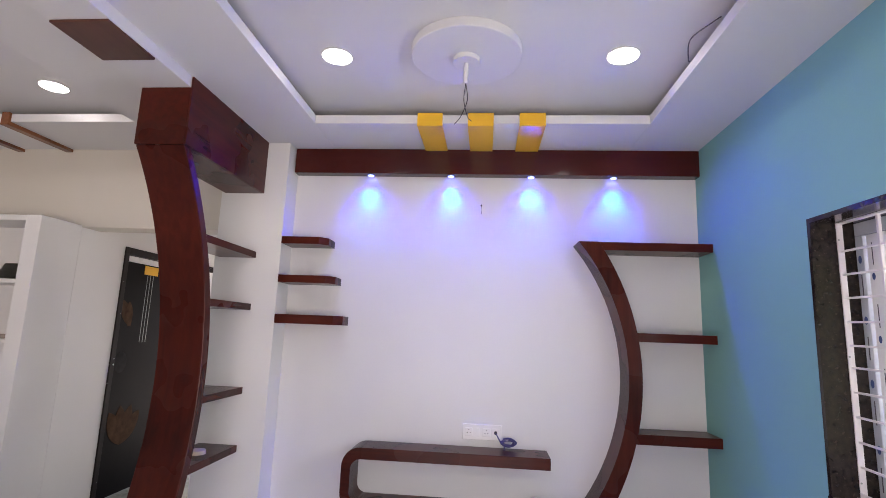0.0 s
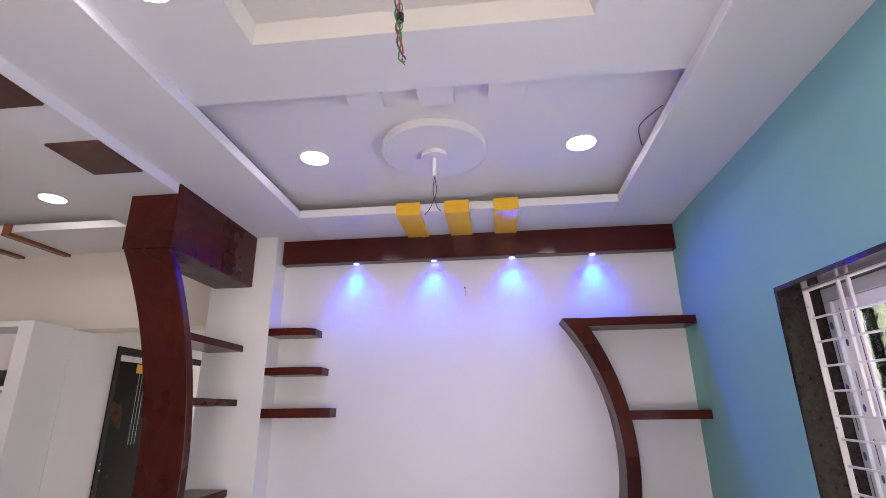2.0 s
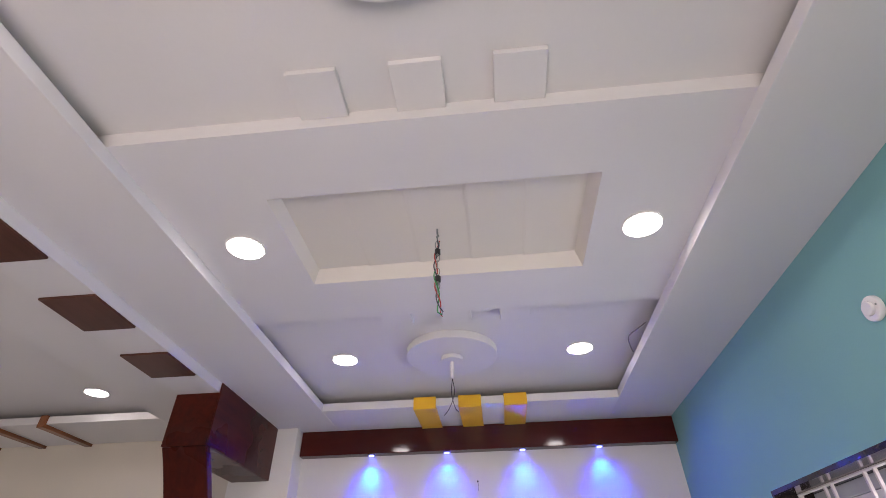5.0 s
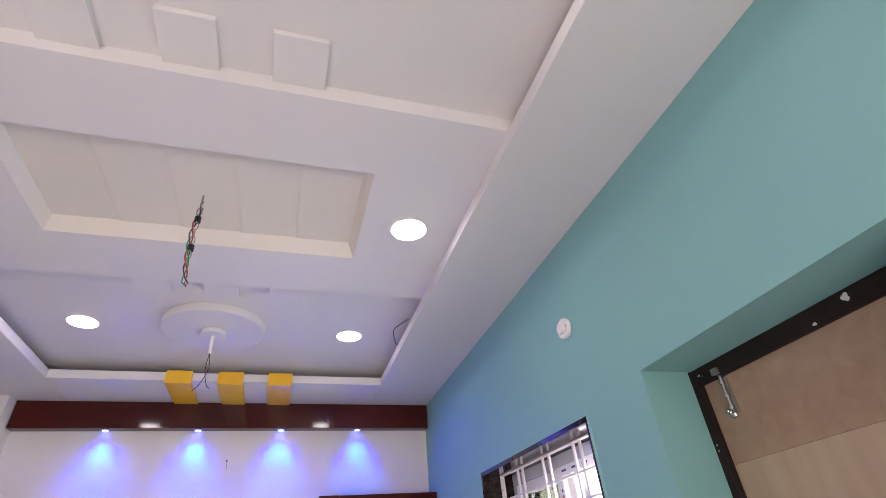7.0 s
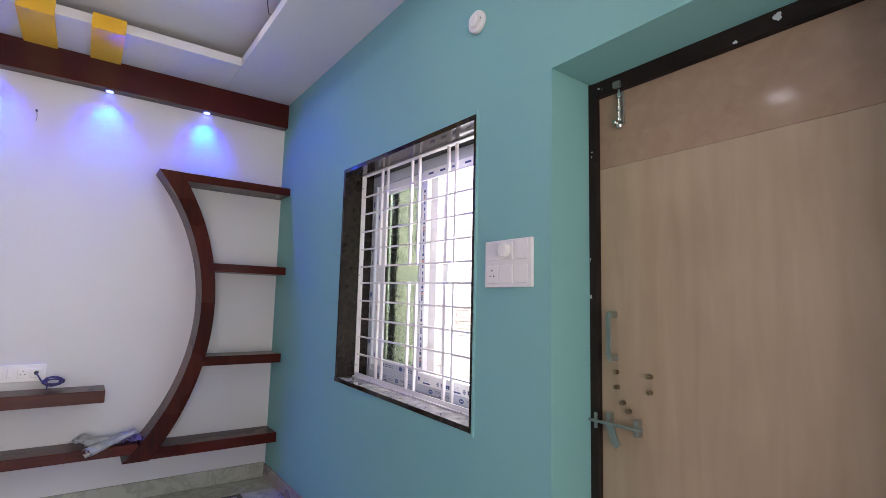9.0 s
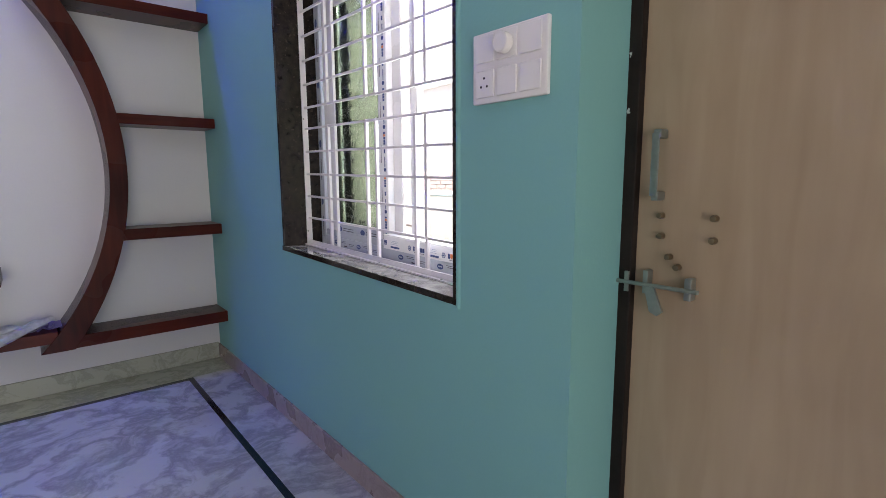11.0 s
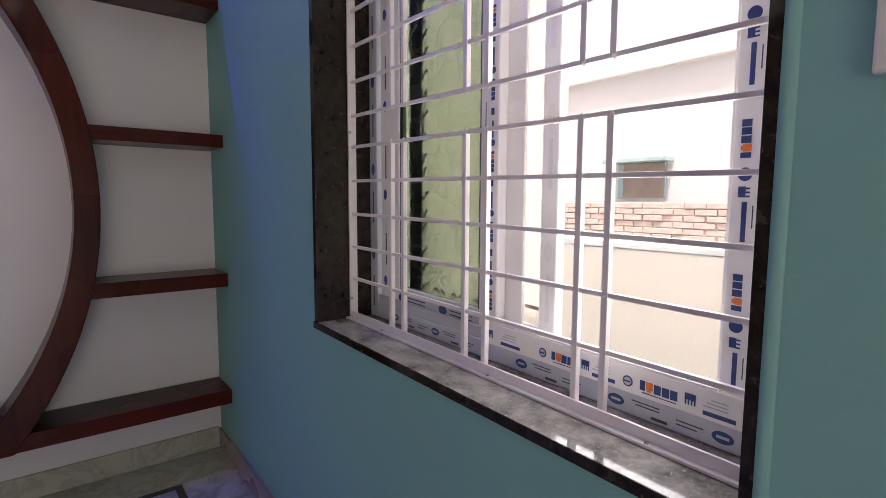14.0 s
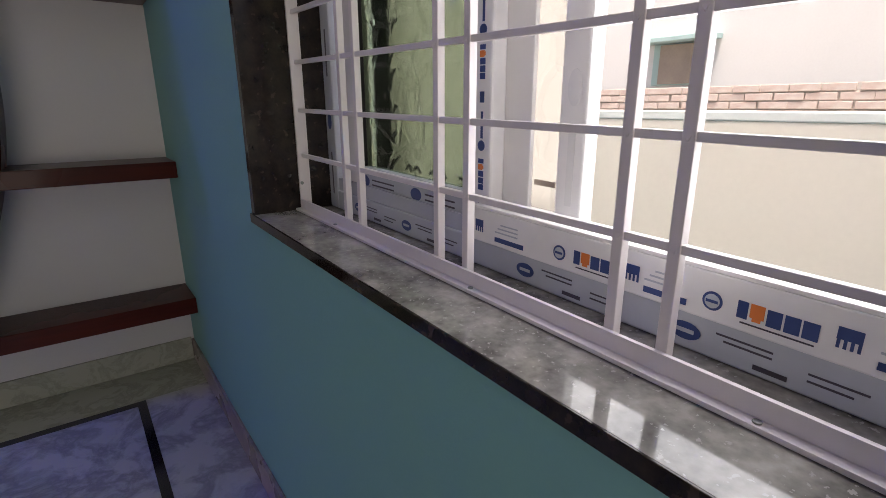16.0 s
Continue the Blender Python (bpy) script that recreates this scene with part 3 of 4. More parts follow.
# curved corner shelf unit
Y0 = 4.045
arc = thing("curved_shelf_unit", (2.2, 4.16, 0.29), "dark mahogany wall shelf unit with a bowed side and four shelves", "shelf unit")
outer = arc_pts(0.55, 1.25, 1.63, 0.29, 2.135)
inner = arc_pts(0.675, 1.25, 1.42, 0.29, 2.135)
part("bowed_side", band(outer, inner, Y0, YN - 0.001, "y", 0.004), M_WOOD_Z, arc, "bowed mahogany side", smooth=True)
for z0, z1 in ((2.078, 2.1335), (1.484, 1.54), (0.852, 0.914), (0.295, 0.362)):
    zc = (z0 + z1) / 2 - 1.25
    xa = 0.55 + math.sqrt(1.63 ** 2 - zc ** 2) - 0.05
    part("shelf", box(xa, XE - 0.001, Y0 + 0.002, YN - 0.001, z0, z1, 0.003), M_WOOD_X, arc)

# low television console, a rounded C
tv = thing("tv_console", (0.95, 4.16, 0.34), "mahogany wall-hung television console with a rounded end", "console")


def c_profile(xl, xt, xb, zt, zb, r):
    pts = [(xt, zt)]
    pts += [(xl + r - r * math.sin(a), zt - r + r * math.cos(a)) for a in [math.pi / 2 * i / 8 for i in range(9)]]
    pts += [(xl + r - r * math.cos(a), zb + r - r * math.sin(a)) for a in [math.pi / 2 * i / 8 for i in range(9)]]
    return pts + [(xb, zb)]


ZT, ZTB, ZBT, ZB = 0.738, 0.666, 0.40, 0.34
co = c_profile(0.265, 0.39, 0.39, ZT, ZB, 0.12)
ci = c_profile(0.325, 0.39, 0.39, ZTB, ZBT, 0.065)
part("curved_end", band(co, ci, Y0, YN - 0.001, "y", 0.002), M_WOOD_X, tv, "rounded mahogany end", smooth=True)
part("top_board", box(0.39, 1.605, Y0, YN - 0.001, ZTB, ZT, 0.002), M_WOOD_X, tv)
part("lower_board", box(0.39, 1.80, Y0 + 0.003, YN - 0.001, ZB, ZBT, 0.002), M_WOOD_X, tv)

# three small shelves beside the column
for x1, z0, z1 in ((0.045, 2.078, 2.13), (0.112, 1.802, 1.855), (0.185, 1.517, 1.58)):
    prof = [(-0.2845, 4.075), (x1 - 0.055, 4.075), (x1, 4.13), (x1, YN - 0.001), (-0.2845, YN - 0.001)]
    bm = strip(prof, z0, z1, "z", 0.003)
    solid("corner_shelf", bm, M_WOOD_X, (-0.1, 4.2, z0), "short mahogany shelf in the corner beside the column", "shelf", "short corner shelves")

# arch screen between living and dining side
arch = thing("arch_partition", (-0.6, 3.5, 0), "mahogany partition with a boxed beam, bowed post and four shelves", "partition")
AX0, AX1 = -0.74, -0.46
part("beam_box", box(AX0 - 0.002, AX1 + 0.002, 3.11, 4.079, 2.44, 2.766, 0.004), M_WOOD_Y, arch, "boxed mahogany beam end")
part("beam_cheek", box(AX1 + 0.0025, AX1 + 0.012, 3.112, 4.079, 2.4415, SOFFIT - 0.001, 0.002), M_WOOD_Y, arch)
fr = [(3.535 - 2.06 + 2.06 * math.cos(a), 1.2 + 2.06 * math.sin(a)) for a in [math.asin((0.0 - 1.2) / 2.06) + (math.asin(1.2395 / 2.06) - math.asin(-1.2 / 2.06)) * i / 36 for i in range(37)]]
bk = [(y + 0.062, z) for y, z in fr]
part("bowed_post", band(fr, bk, AX0, AX1, "x", 0.005), M_WOOD_Z, arch, "bowed mahogany post", smooth=True)
for zt in (2.012, 1.643, 1.077, 0.70):
    yb = 3.535 - 2.06 + math.sqrt(2.06 ** 2 - (zt - 1.2) ** 2) + 0.055
    part("shelf", box(AX0 + 0.01, AX1 - 0.002, yb, 4.079, zt - 0.045, zt, 0.003), M_WOOD_Y, arch)
part("spot_hole", cyl((-0.6, 3.42, 2.436), (-0.6, 3.42, 2.4402), 0.04, 24), M_BLACK, arch, "dark empty lamp hole")

# dark panels on the beam
for y0 in (1.32 - 0.58, 1.32, 1.912, 2.51):
    solid("beam_panel", box(AX0 + 0.004, AX1 - 0.004, y0, y0 + 0.31, 2.756, 2.7678, 0.002), M_PANEL, (-0.6, y0 + 0.15, 2.768), "dark brown square veneer panel under the beam", "panel", "beam panels")

# ---- ceiling fittings ----
for x, y, z in DOWNLIGHTS:
    d = thing("downlight", (x, y, z), "round white recessed ceiling downlight, lit", "downlight", "ceiling downlights")
    part("rim", cyl((x, y, z - 0.006), (x, y, z), 0.085, 40, 0.002), M_PLASTIC, d, smooth=True)
    part("diffuser", cyl((x, y, z - 0.0085), (x, y, z - 0.0061), 0.076, 40), M_DOWN, d, "glowing diffuser")


def ceiling_rose(x, y, rod_len, hang):
    r = thing("ceiling_rose", (x, y, TOP), "round white plaster ceiling disc with a fan rod and bare wires", "ceiling rose", "ceiling discs")
    part("disc", cyl((x, y, 2.90), (x, y, TOP - 0.0005), 0.285, 72, 0.006), M_CEIL, r, smooth=True)
    part("hub", cyl((x, y, 2.872), (x, y, 2.8995), 0.07, 40, 0.004), M_CEIL, r, smooth=True)
    part("rod", cyl((x, y, 2.872 - rod_len), (x, y, 2.8715), 0.011, 16), M_PLASTIC, r, smooth=True)
    z = 2.872 - rod_len
    if not hang:
        for k, w in enumerate((0.030, 0.025)):
            loop = [(x + w * math.sin(a) * (1 - 0.45 * math.cos(a)), y + (0.004 + 0.008 * k) * math.sin(a), z - 0.058 + (0.06 - 0.004 * k) * math.cos(a)) for a in [2 * math.pi * i / 24 for i in range(25)]]
            part("wire", tube(loop, 0.0022), M_GREYWIRE, r, "looped bare wire", smooth=True)
        return
    for dx, dz in ((-0.05, -hang), (0.035, -hang * 0.93)):
        pts = curve_points([(x, y, z + 0.005), (x - dx * 0.2, y, z - hang * 0.4), (x + dx * 0.4, y - 0.01, z - hang * 0.8), (x + dx, y - 0.02, z + dz)])
        part("wire", tube(pts, 0.0022), M_GREYWIRE, r, "bare hanging wire", smooth=True)


ceiling_rose(1.045, 3.08, 0.11, 0.23)
ceiling_rose(1.08, 0.545, 0.17, 0.0)

hw = thing("chandelier_wire", (1.095, 1.83, 2.924), "bare chandelier chain with twisted red, green and black wires", "wire")
part("hook", tube(curve_points([(1.095, 1.83, 2.924), (1.095, 1.835, 2.90), (1.10, 1.83, 2.885), (1.09, 1.83, 2.88)]), 0.004), M_STEEL, hw, smooth=True)
for k in range(9):
    z = 2.872 - k * 0.034
    ring = [(1.095 + (0.009 * math.cos(a) if k % 2 else 0), 1.83 + (0 if k % 2 else 0.009 * math.cos(a)), z + 0.02 * math.sin(a)) for a in [2 * math.pi * i / 12 for i in range(13)]]
    part("chain_link", tube(ring, 0.002, 6), M_STEEL, hw, smooth=True)
for mat, ph in ((M_RED, 0.0), (M_GREYWIRE, 2.1), (M_GREEN, 4.2)):
    lo = 2.72 if mat is M_GREEN else 2.86
    pts = [(1.097 + 0.007 * math.sin(ph + z * 40) + 0.01 * math.sin(z * 11), 1.83 + 0.007 * math.cos(ph + z * 40), z) for z in [lo - i * (lo - 2.53) / 36 for i in range(37)]]
    pts += [(1.105 + 0.012 * math.sin(ph), 1.83, 2.515), (1.112, 1.83 + 0.008 * math.cos(ph), 2.50), (1.098, 1.83, 2.512)]
    part("wire", tube(pts, 0.0026, 7), mat, hw, smooth=True)
for z in (2.80, 2.665):
    part("tape_wrap", cyl((1.096, 1.83, z - 0.012), (1.096, 1.83, z + 0.012), 0.012, 14), M_BLACK, hw, smooth=True)
solid("cove_wire", tube(curve_points([(2.165, 2.76, 2.90), (2.14, 2.80, 2.895), (2.11, 2.95, 2.91), (2.15, 3.08, 2.885), (2.168, 3.11, 2.89)]), 0.003), M_GREYWIRE, (2.168, 2.9, 2.89), "loose grey wire hanging over the tray lip", "wire", smooth=True)

# ---- wall plates ----
hk = thing("wall_hook", (1.125, YN, 2.42), "small dark nail with a stub of wire in the wall", "nail")
part("nail", cyl((1.125, YN - 0.02, 2.424), (1.125, YN, 2.424), 0.006, 10), M_BLACK, hk)
part("wire_stub", tube([(1.125, YN - 0.015, 2.424), (1.13, YN - 0.012, 2.39), (1.128, YN - 0.01, 2.36)], 0.0015), M_GREYWIRE, hk)


def pins(pl, cx, cz, at, axis):
    for du, dv in ((0, 0.014), (-0.01, -0.006), (0.01, -0.006)):
        if axis == "y":
            part("pin_hole", cyl((cx + du, at - 0.0006, cz + dv), (cx + du, at, cz + dv), 0.0032, 10), M_BLACK, pl)
        else:
            part("pin_hole", cyl((at - 0.0006, cx + du, cz + dv), (at, cx + du, cz + dv), 0.0032, 10), M_BLACK, pl)


so = thing("socket_strip", (1.17, YN, 0.835), "white modular socket strip on the television wall", "socket")
part("plate", box(1.037, 1.305, YN - 0.012, YN - 0.0002, 0.783, 0.886, 0.004), M_PLASTIC, so, smooth=True)
for k, kind in enumerate(("socket", "switch", "socket", "socket")):
    cx = 1.08 + k * 0.06
    w = 0.026 if kind == "socket" else 0.012
    part("module", box(cx - w, cx + w, YN - 0.016, YN - 0.0121, 0.808, 0.862, 0.002), M_PLASTIC, so)
    if kind == "socket" and k < 3:
        pins(so, cx, 0.835, YN - 0.016, "y")
cb = thing("coiled_cable", (1.32, 4.24, 0.79), "coiled indigo cable plugged into the socket strip", "cable")
part("plug", cyl((1.262, YN - 0.04, 0.838), (1.262, YN - 0.0162, 0.838), 0.011, 14, 0.002), M_BLACK, cb, smooth=True)
pts = curve_points([(1.262, YN - 0.04, 0.838), (1.28, 4.22, 0.81), (1.30, 4.21, 0.775)])
for k in range(80):
    a = k / 80 * 2 * math.pi * 6
    pts.append(Vector((1.345 + (0.045 + 0.012 * math.sin(a * 0.37)) * math.cos(a + 2.6), 4.215 + 0.016 * math.sin(a * 0.7), 0.785 + (0.020 + 0.008 * math.sin(a * 0.53 + 1)) * math.sin(a + 2.6))))
pts += [Vector((1.32, 4.20, 0.75)), Vector((1.318, 4.19, 0.742))]
part("lead", tube(pts, 0.0042), M_CABLE, cb, smooth=True)

sw = thing("switchboard", (XE, 1.665, 1.455), "white modular switchboard with a fan regulator on the teal wall", "switch")
part("plate", box(XE - 0.014, XE - 0.0002, 1.548, 1.783, 1.369, 1.537, 0.004), M_PLASTIC, sw, smooth=True)
for r_, z in enumerate((1.497, 1.415)):
    for k, y in enumerate((1.738, 1.666, 1.594)):
        part("module", box(XE - 0.0185, XE - 0.0141, y - 0.031, y + 0.031, z - 0.032, z + 0.032, 0.002), M_PLASTIC, sw)
        if r_ == 0 and k == 1:
            part("regulator_knob", cyl((XE - 0.042, y, z), (XE - 0.0186, y, z), 0.024, 28, 0.004), M_PLASTIC, sw, smooth=True)
pins(sw, 1.738, 1.415, XE - 0.0186, "x")

kn = thing("lamp_holder", (XE, 1.858, 2.435), "round white wall lamp holder without bulb", "lamp holder")
part("base", cyl((XE - 0.02, 1.858, 2.435), (XE - 0.0002, 1.858, 2.435), 0.046, 32, 0.005), M_PLASTIC, kn, smooth=True)
part("socket", cyl((XE - 0.035, 1.858, 2.435), (XE - 0.0201, 1.858, 2.435), 0.026, 28, 0.004), M_PLASTIC, kn, smooth=True)
for dy in (-0.033, 0.033):
    part("screw", cyl((XE - 0.0215, 1.858 + dy, 2.435), (XE - 0.0201, 1.858 + dy, 2.435), 0.004, 10), M_STEEL, kn)

# ---- east door ----
door = thing("door_1", (2.87, 1.0, 0), "closed beige laminate flush door in a black wooden frame", "door", kind="structure")
FX0, FX1 = 2.856, XO
part("frame_post", box(FX0, FX1, DY1 - 0.021, DY1 + 0.012, 0, 2.10, 0.003), M_BLACKWOOD, door)
part("frame_post", box(FX0, FX1, DY0 + 0.04, DY0 + 0.085, 0, 2.10, 0.003), M_BLACKWOOD, door)
part("frame_head", box(FX0 + 0.0005, FX1, DY0 + 0.0855, DY1 - 0.0215, 2.043, 2.10, 0.003), M_BLACKWOOD, door)
part("leaf_lower", box(2.878, 2.915, DY0 + 0.086, DY1 - 0.0215, 0.004, 1.785), M_LAM, door, "beige laminate")
part("leaf_upper", box(2.878, 2.915, DY0 + 0.086, DY1 - 0.0215, 1.786, 2.042), M_LAM_TOP, door, "darker brown laminate")
solid("jamb_filler", box(2.90, XO, DY0, DY0 + 0.04, 0, 2.09), M_TEAL, (2.9, DY0, 0), "teal painted jamb filler", "trim", kind="structure")
hd = part("pull_handle", box(2.838, 2.843, 1.392, 1.410, 1.145, 1.287, 0.002), M_STEEL, door, "steel pull handle", smooth=True)
for z in (1.145, 1.285):
    part("handle_foot", box(2.8431, 2.8778, 1.391, 1.409, z - 0.010, z + 0.010, 0.003), M_STEEL, hd)
for y, z in ((1.394, 1.10), (1.391, 1.053), (1.37, 1.006), (1.349, 0.984), (1.276, 1.10), (1.276, 1.052)):
    part("bolt_head", cyl((2.858, y, z), (2.878, y, z), 0.0075, 16, 0.003), M_BRASS, door, "brass bolt head", smooth=True)
bo = part("slide_bolt", cyl((2.848, 1.29, 0.938), (2.848, 1.497, 0.936), 0.005, 16, 0.002), M_STEEL, door, "steel sliding bolt", smooth=True)
part("strap", box(2.852, 2.877, 1.308, 1.324, 0.914, 0.964, 0.002), M_STEEL, bo)
part("strap", box(2.852, 2.877, 1.409, 1.422, 0.914, 0.970, 0.002), M_STEEL, bo)
part("keeper", box(2.850, 2.8555, 1.457, 1.468, 0.912, 0.962, 0.001), M_STEEL, bo)
part("hasp", strip([(1.412, 0.935), (1.388, 0.935), (1.365, 0.88), (1.378, 0.868), (1.396, 0.876)], 2.84, 2.8475, "x", 0.001), M_STEEL, bo)
tb = part("tower_bolt", box(2.870, 2.8778, 1.3525, 1.3735, 1.925, 2.038, 0.002), M_STEEL, door, "chrome tower bolt")
part("keeper", box(2.842, 2.8555, 1.350, 1.376, 2.046, 2.068, 0.002), M_STEEL, tb)
part("barrel", cyl((2.862, 1.363, 1.935), (2.862, 1.363, 2.0455), 0.0055, 16), M_CHROME, tb, smooth=True)
for z in (2.02, 1.975, 1.94):
    part("collar", cyl((2.862, 1.363, z - 0.006), (2.862, 1.363, z + 0.006), 0.0085, 16, 0.001), M_CHROME, tb, smooth=True)
part("knob", lathe([(0.004, 1.905), (0.010, 1.909), (0.0135, 1.918), (0.010, 1.928), (0.005, 1.934)], 2.862, 1.363, 20), M_CHROME, tb, "bright chrome knob", smooth=True)
part("knob", cyl((2.842, 1.372, 1.928), (2.860, 1.366, 1.928), 0.008, 16, 0.003), M_CHROME, tb, smooth=True)

# ---- window ----
win = thing("window_1", (2.8, 2.47, WZ0), "granite-lined window with white steel grille and half-open sliding sashes", "window", kind="structure")
T = 0.022
GY0, GY1, GZ0, GZ1 = WY0 + 0.015, WY1 - T, WZ0 + T, WZ1 - T


def wpart(name, bm, mat, parent, label="", smooth=False):
    """A part of the window, sheared by its slight fall to the south."""
    for v in bm.verts:
        v.co.z -= LEAN * (WY1 - v.co.y)
    return part(name, bm, mat, parent, label, smooth)


wpart("granite_jamb", box(XE - 0.0012, XO, WY1 - T, WY1, WZ0, WZ1, 0.0006), M_GRANITE, win)
wpart("granite_jamb", box(XE - 0.0012, XO, WY0, GY0, WZ0, WZ1, 0.0006), M_GRANITE, win)
wpart("granite_head", box(XE - 0.0012, XO, GY0, GY1, WZ1 - T, WZ1, 0.0006), M_GRANITE, win)
sill = wpart("window_sill", box(XE - 0.002, XO + 0.03, GY0, GY1, WZ0 + 0.003, WZ0 + T, 0.001), M_SILL, win, "polished grey granite sill")
wpart("sill_edge", box(XE - 0.006, XE - 0.0021, WY0, WY1, WZ0 + 0.002, WZ0 + T + 0.001, 0.001), M_GRANITE, sill)

lip = [(XE + 0.002, WY0 - 0.0006)] + [(XE - 0.0045 * math.sin(math.pi * (0.12 + 0.88 * i / 10)) ** 0.7 - 0.0003, WY0 - 0.0006 - 0.016 * i / 10) for i in range(11)] + [(XE + 0.002, WY0 - 0.0166)]
solid("window_plaster_trim", strip(lip, WZ0 - 0.03, WZ1, "z"), M_TEAL, (XE, WY0, WZ0), "raised teal plaster lip beside the window granite", "trim", kind="structure", smooth=True)
HY0, HY1 = GY0 + 0.025, GY1 - 0.004
bm = bmesh.new()
for y0, y1, z0, z1 in ((HY0, HY1, GZ0 + 0.001, GZ0 + 0.007), (HY0, HY1, GZ1 - 0.007, GZ1 - 0.001), (HY0, HY0 + 0.006, GZ0 + 0.0071, GZ1 - 0.0071), (HY1 - 0.006, HY1, GZ0 + 0.0071, GZ1 - 0.0071)):
    bx(bm, 2.757, 2.783, y0, y1, z0, z1)
bx(bm, 2.757, 2.7625, HY0 + 0.0061, HY1 - 0.0061, GZ0 + 0.0071, GZ0 + 0.026)
bx(bm, 2.744, 2.7568, HY0, HY1, GZ0 + 0.001, GZ0 + 0.006)
bx(bm, 2.757, 2.7625, HY0 + 0.0061, HY0 + 0.010, GZ0 + 0.0262, GZ1 - 0.0071)
gr = wpart("grille_frame", bm, M_GRILLE, win, "white enamelled steel grille frame")
BARS = (1.004, 1.105, 1.208, 1.311, 1.415, 1.509, 1.611, 1.716, 1.821, 1.926)
for z in BARS:
    wpart("bar", box(2.7655, 2.7745, HY0 + 0.0061, HY1 - 0.0061, z - 0.0045, z + 0.0045, 0.001), M_GRILLE, gr)
for y in (2.835, 2.774, 2.521, 2.451, 2.206, 2.146):
    for z0, z1 in ((GZ0 + 0.0072, BARS[4]), (BARS[5], GZ1 - 0.0072)):
        wpart("upright", box(2.7635, 2.7765, y - 0.0062, y + 0.0062, z0, z1, 0.001), M_GRILLE, gr)
    for z in BARS:
        bm = bmesh.new()
        bmesh.ops.create_icosphere(bm, subdivisions=1, radius=0.0085, matrix=Matrix.Translation((2.770, y, z)))
        wpart("weld", bm, M_GRILLE, gr)
for y in (2.05, 2.42, 2.86):
    wpart("fixing_screw", cyl((2.750, y, GZ0 + 0.0061), (2.750, y, GZ0 + 0.0085), 0.004, 12, 0.001), M_STEEL, gr)
for z in (0.94, 1.46, 1.98):
    wpart("fixing_screw", cyl((2.762, HY1 - 0.0075, z), (2.762, HY1 - 0.006, z), 0.004, 10), M_STEEL, gr)

UX0, UX1 = 2.836, 2.925
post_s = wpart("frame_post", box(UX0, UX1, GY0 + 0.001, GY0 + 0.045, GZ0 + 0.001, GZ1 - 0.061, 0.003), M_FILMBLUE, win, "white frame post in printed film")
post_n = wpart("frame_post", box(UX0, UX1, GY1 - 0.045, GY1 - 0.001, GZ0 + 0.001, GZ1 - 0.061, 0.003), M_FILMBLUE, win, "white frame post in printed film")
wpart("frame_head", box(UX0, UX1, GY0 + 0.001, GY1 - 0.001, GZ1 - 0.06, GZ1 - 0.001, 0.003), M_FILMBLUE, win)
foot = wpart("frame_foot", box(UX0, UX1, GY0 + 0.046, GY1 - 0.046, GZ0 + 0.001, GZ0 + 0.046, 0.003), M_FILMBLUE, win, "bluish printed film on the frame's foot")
wpart("track_lip", box(UX0 + 0.004, UX0 + 0.010, 2.535, GY1 - 0.046, GZ0 + 0.0465, GZ0 + 0.075, 0.001), M_FILMBLUE, win)


def sash(x0, x1, y0, y1, film, pane, w=0.055, wn=0.055):
    z0, z1 = GZ0 + 0.052, GZ1 - 0.061
    s = wpart("sliding_sash", box(x0, x1, y0, y0 + w, z0, z1, 0.004), film, win, "sliding sash stile in printed film")
    wpart("stile", box(x0, x1, y1 - wn, y1, z0, z1, 0.004), film, s)
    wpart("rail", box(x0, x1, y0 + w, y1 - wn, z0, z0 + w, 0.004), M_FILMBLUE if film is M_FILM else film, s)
    wpart("rail", box(x0, x1, y0 + w, y1 - wn, z1 - w, z1, 0.004), film, s)
    wpart("pane", box((x0 + x1) / 2 - 0.0025, (x0 + x1) / 2 + 0.0025, y0 + w, y1 - wn, z0 + w, z1 - w), pane, s, "textured glass pane").visible_shadow = False
    for q0, q1 in ((y0 + w, y0 + w + 0.006), (y1 - wn - 0.006, y1 - wn)):
        if film is M_UPVC:
            break
        wpart("gasket", box(x0 + 0.004, x0 + 0.0115, q0, q1, z0 + w, z1 - w), M_BLACK, s)
    return s


s1 = sash(2.846, 2.876, 2.493, 3.018, M_FILM, M_GLASS, 0.063, 0.104)
wpart("interlock", box(2.8765, 2.8855, 2.440, 2.502, GZ0 + 0.052, GZ1 - 0.061, 0.002), M_UPVC, s1, "plain white interlock profile")
s2 = sash(2.886, 2.914, 2.350, 2.93, M_UPVC, M_GLASS2, 0.047)
# dark strip and beads of black sealant along the pane behind the green glass
# the strip's dark colour stands for shade on the backlit stile
wpart("shade_strip", box(2.8805, 2.8855, 2.845, 2.905, GZ0 + 0.10, GZ1 - 0.11, 0.002), M_SEAL_SHADE, s2, "dark strip painting in the backlit stile's shade")
rnd_seal = random.Random(11)
for k in range(17):
    z = GZ0 + 0.13 + k * 0.055 + rnd_seal.uniform(-0.012, 0.012)
    pts = curve_points([(2.883, 2.846, z - 0.016), (2.883, 2.838 - rnd_seal.uniform(0, 0.006), z), (2.883, 2.826 - rnd_seal.uniform(0, 0.010), z + 0.012)], 4)
    wpart("sealant_bead", tube(pts, 0.0032, 6), M_SEAL_SHADE, s2, smooth=True)
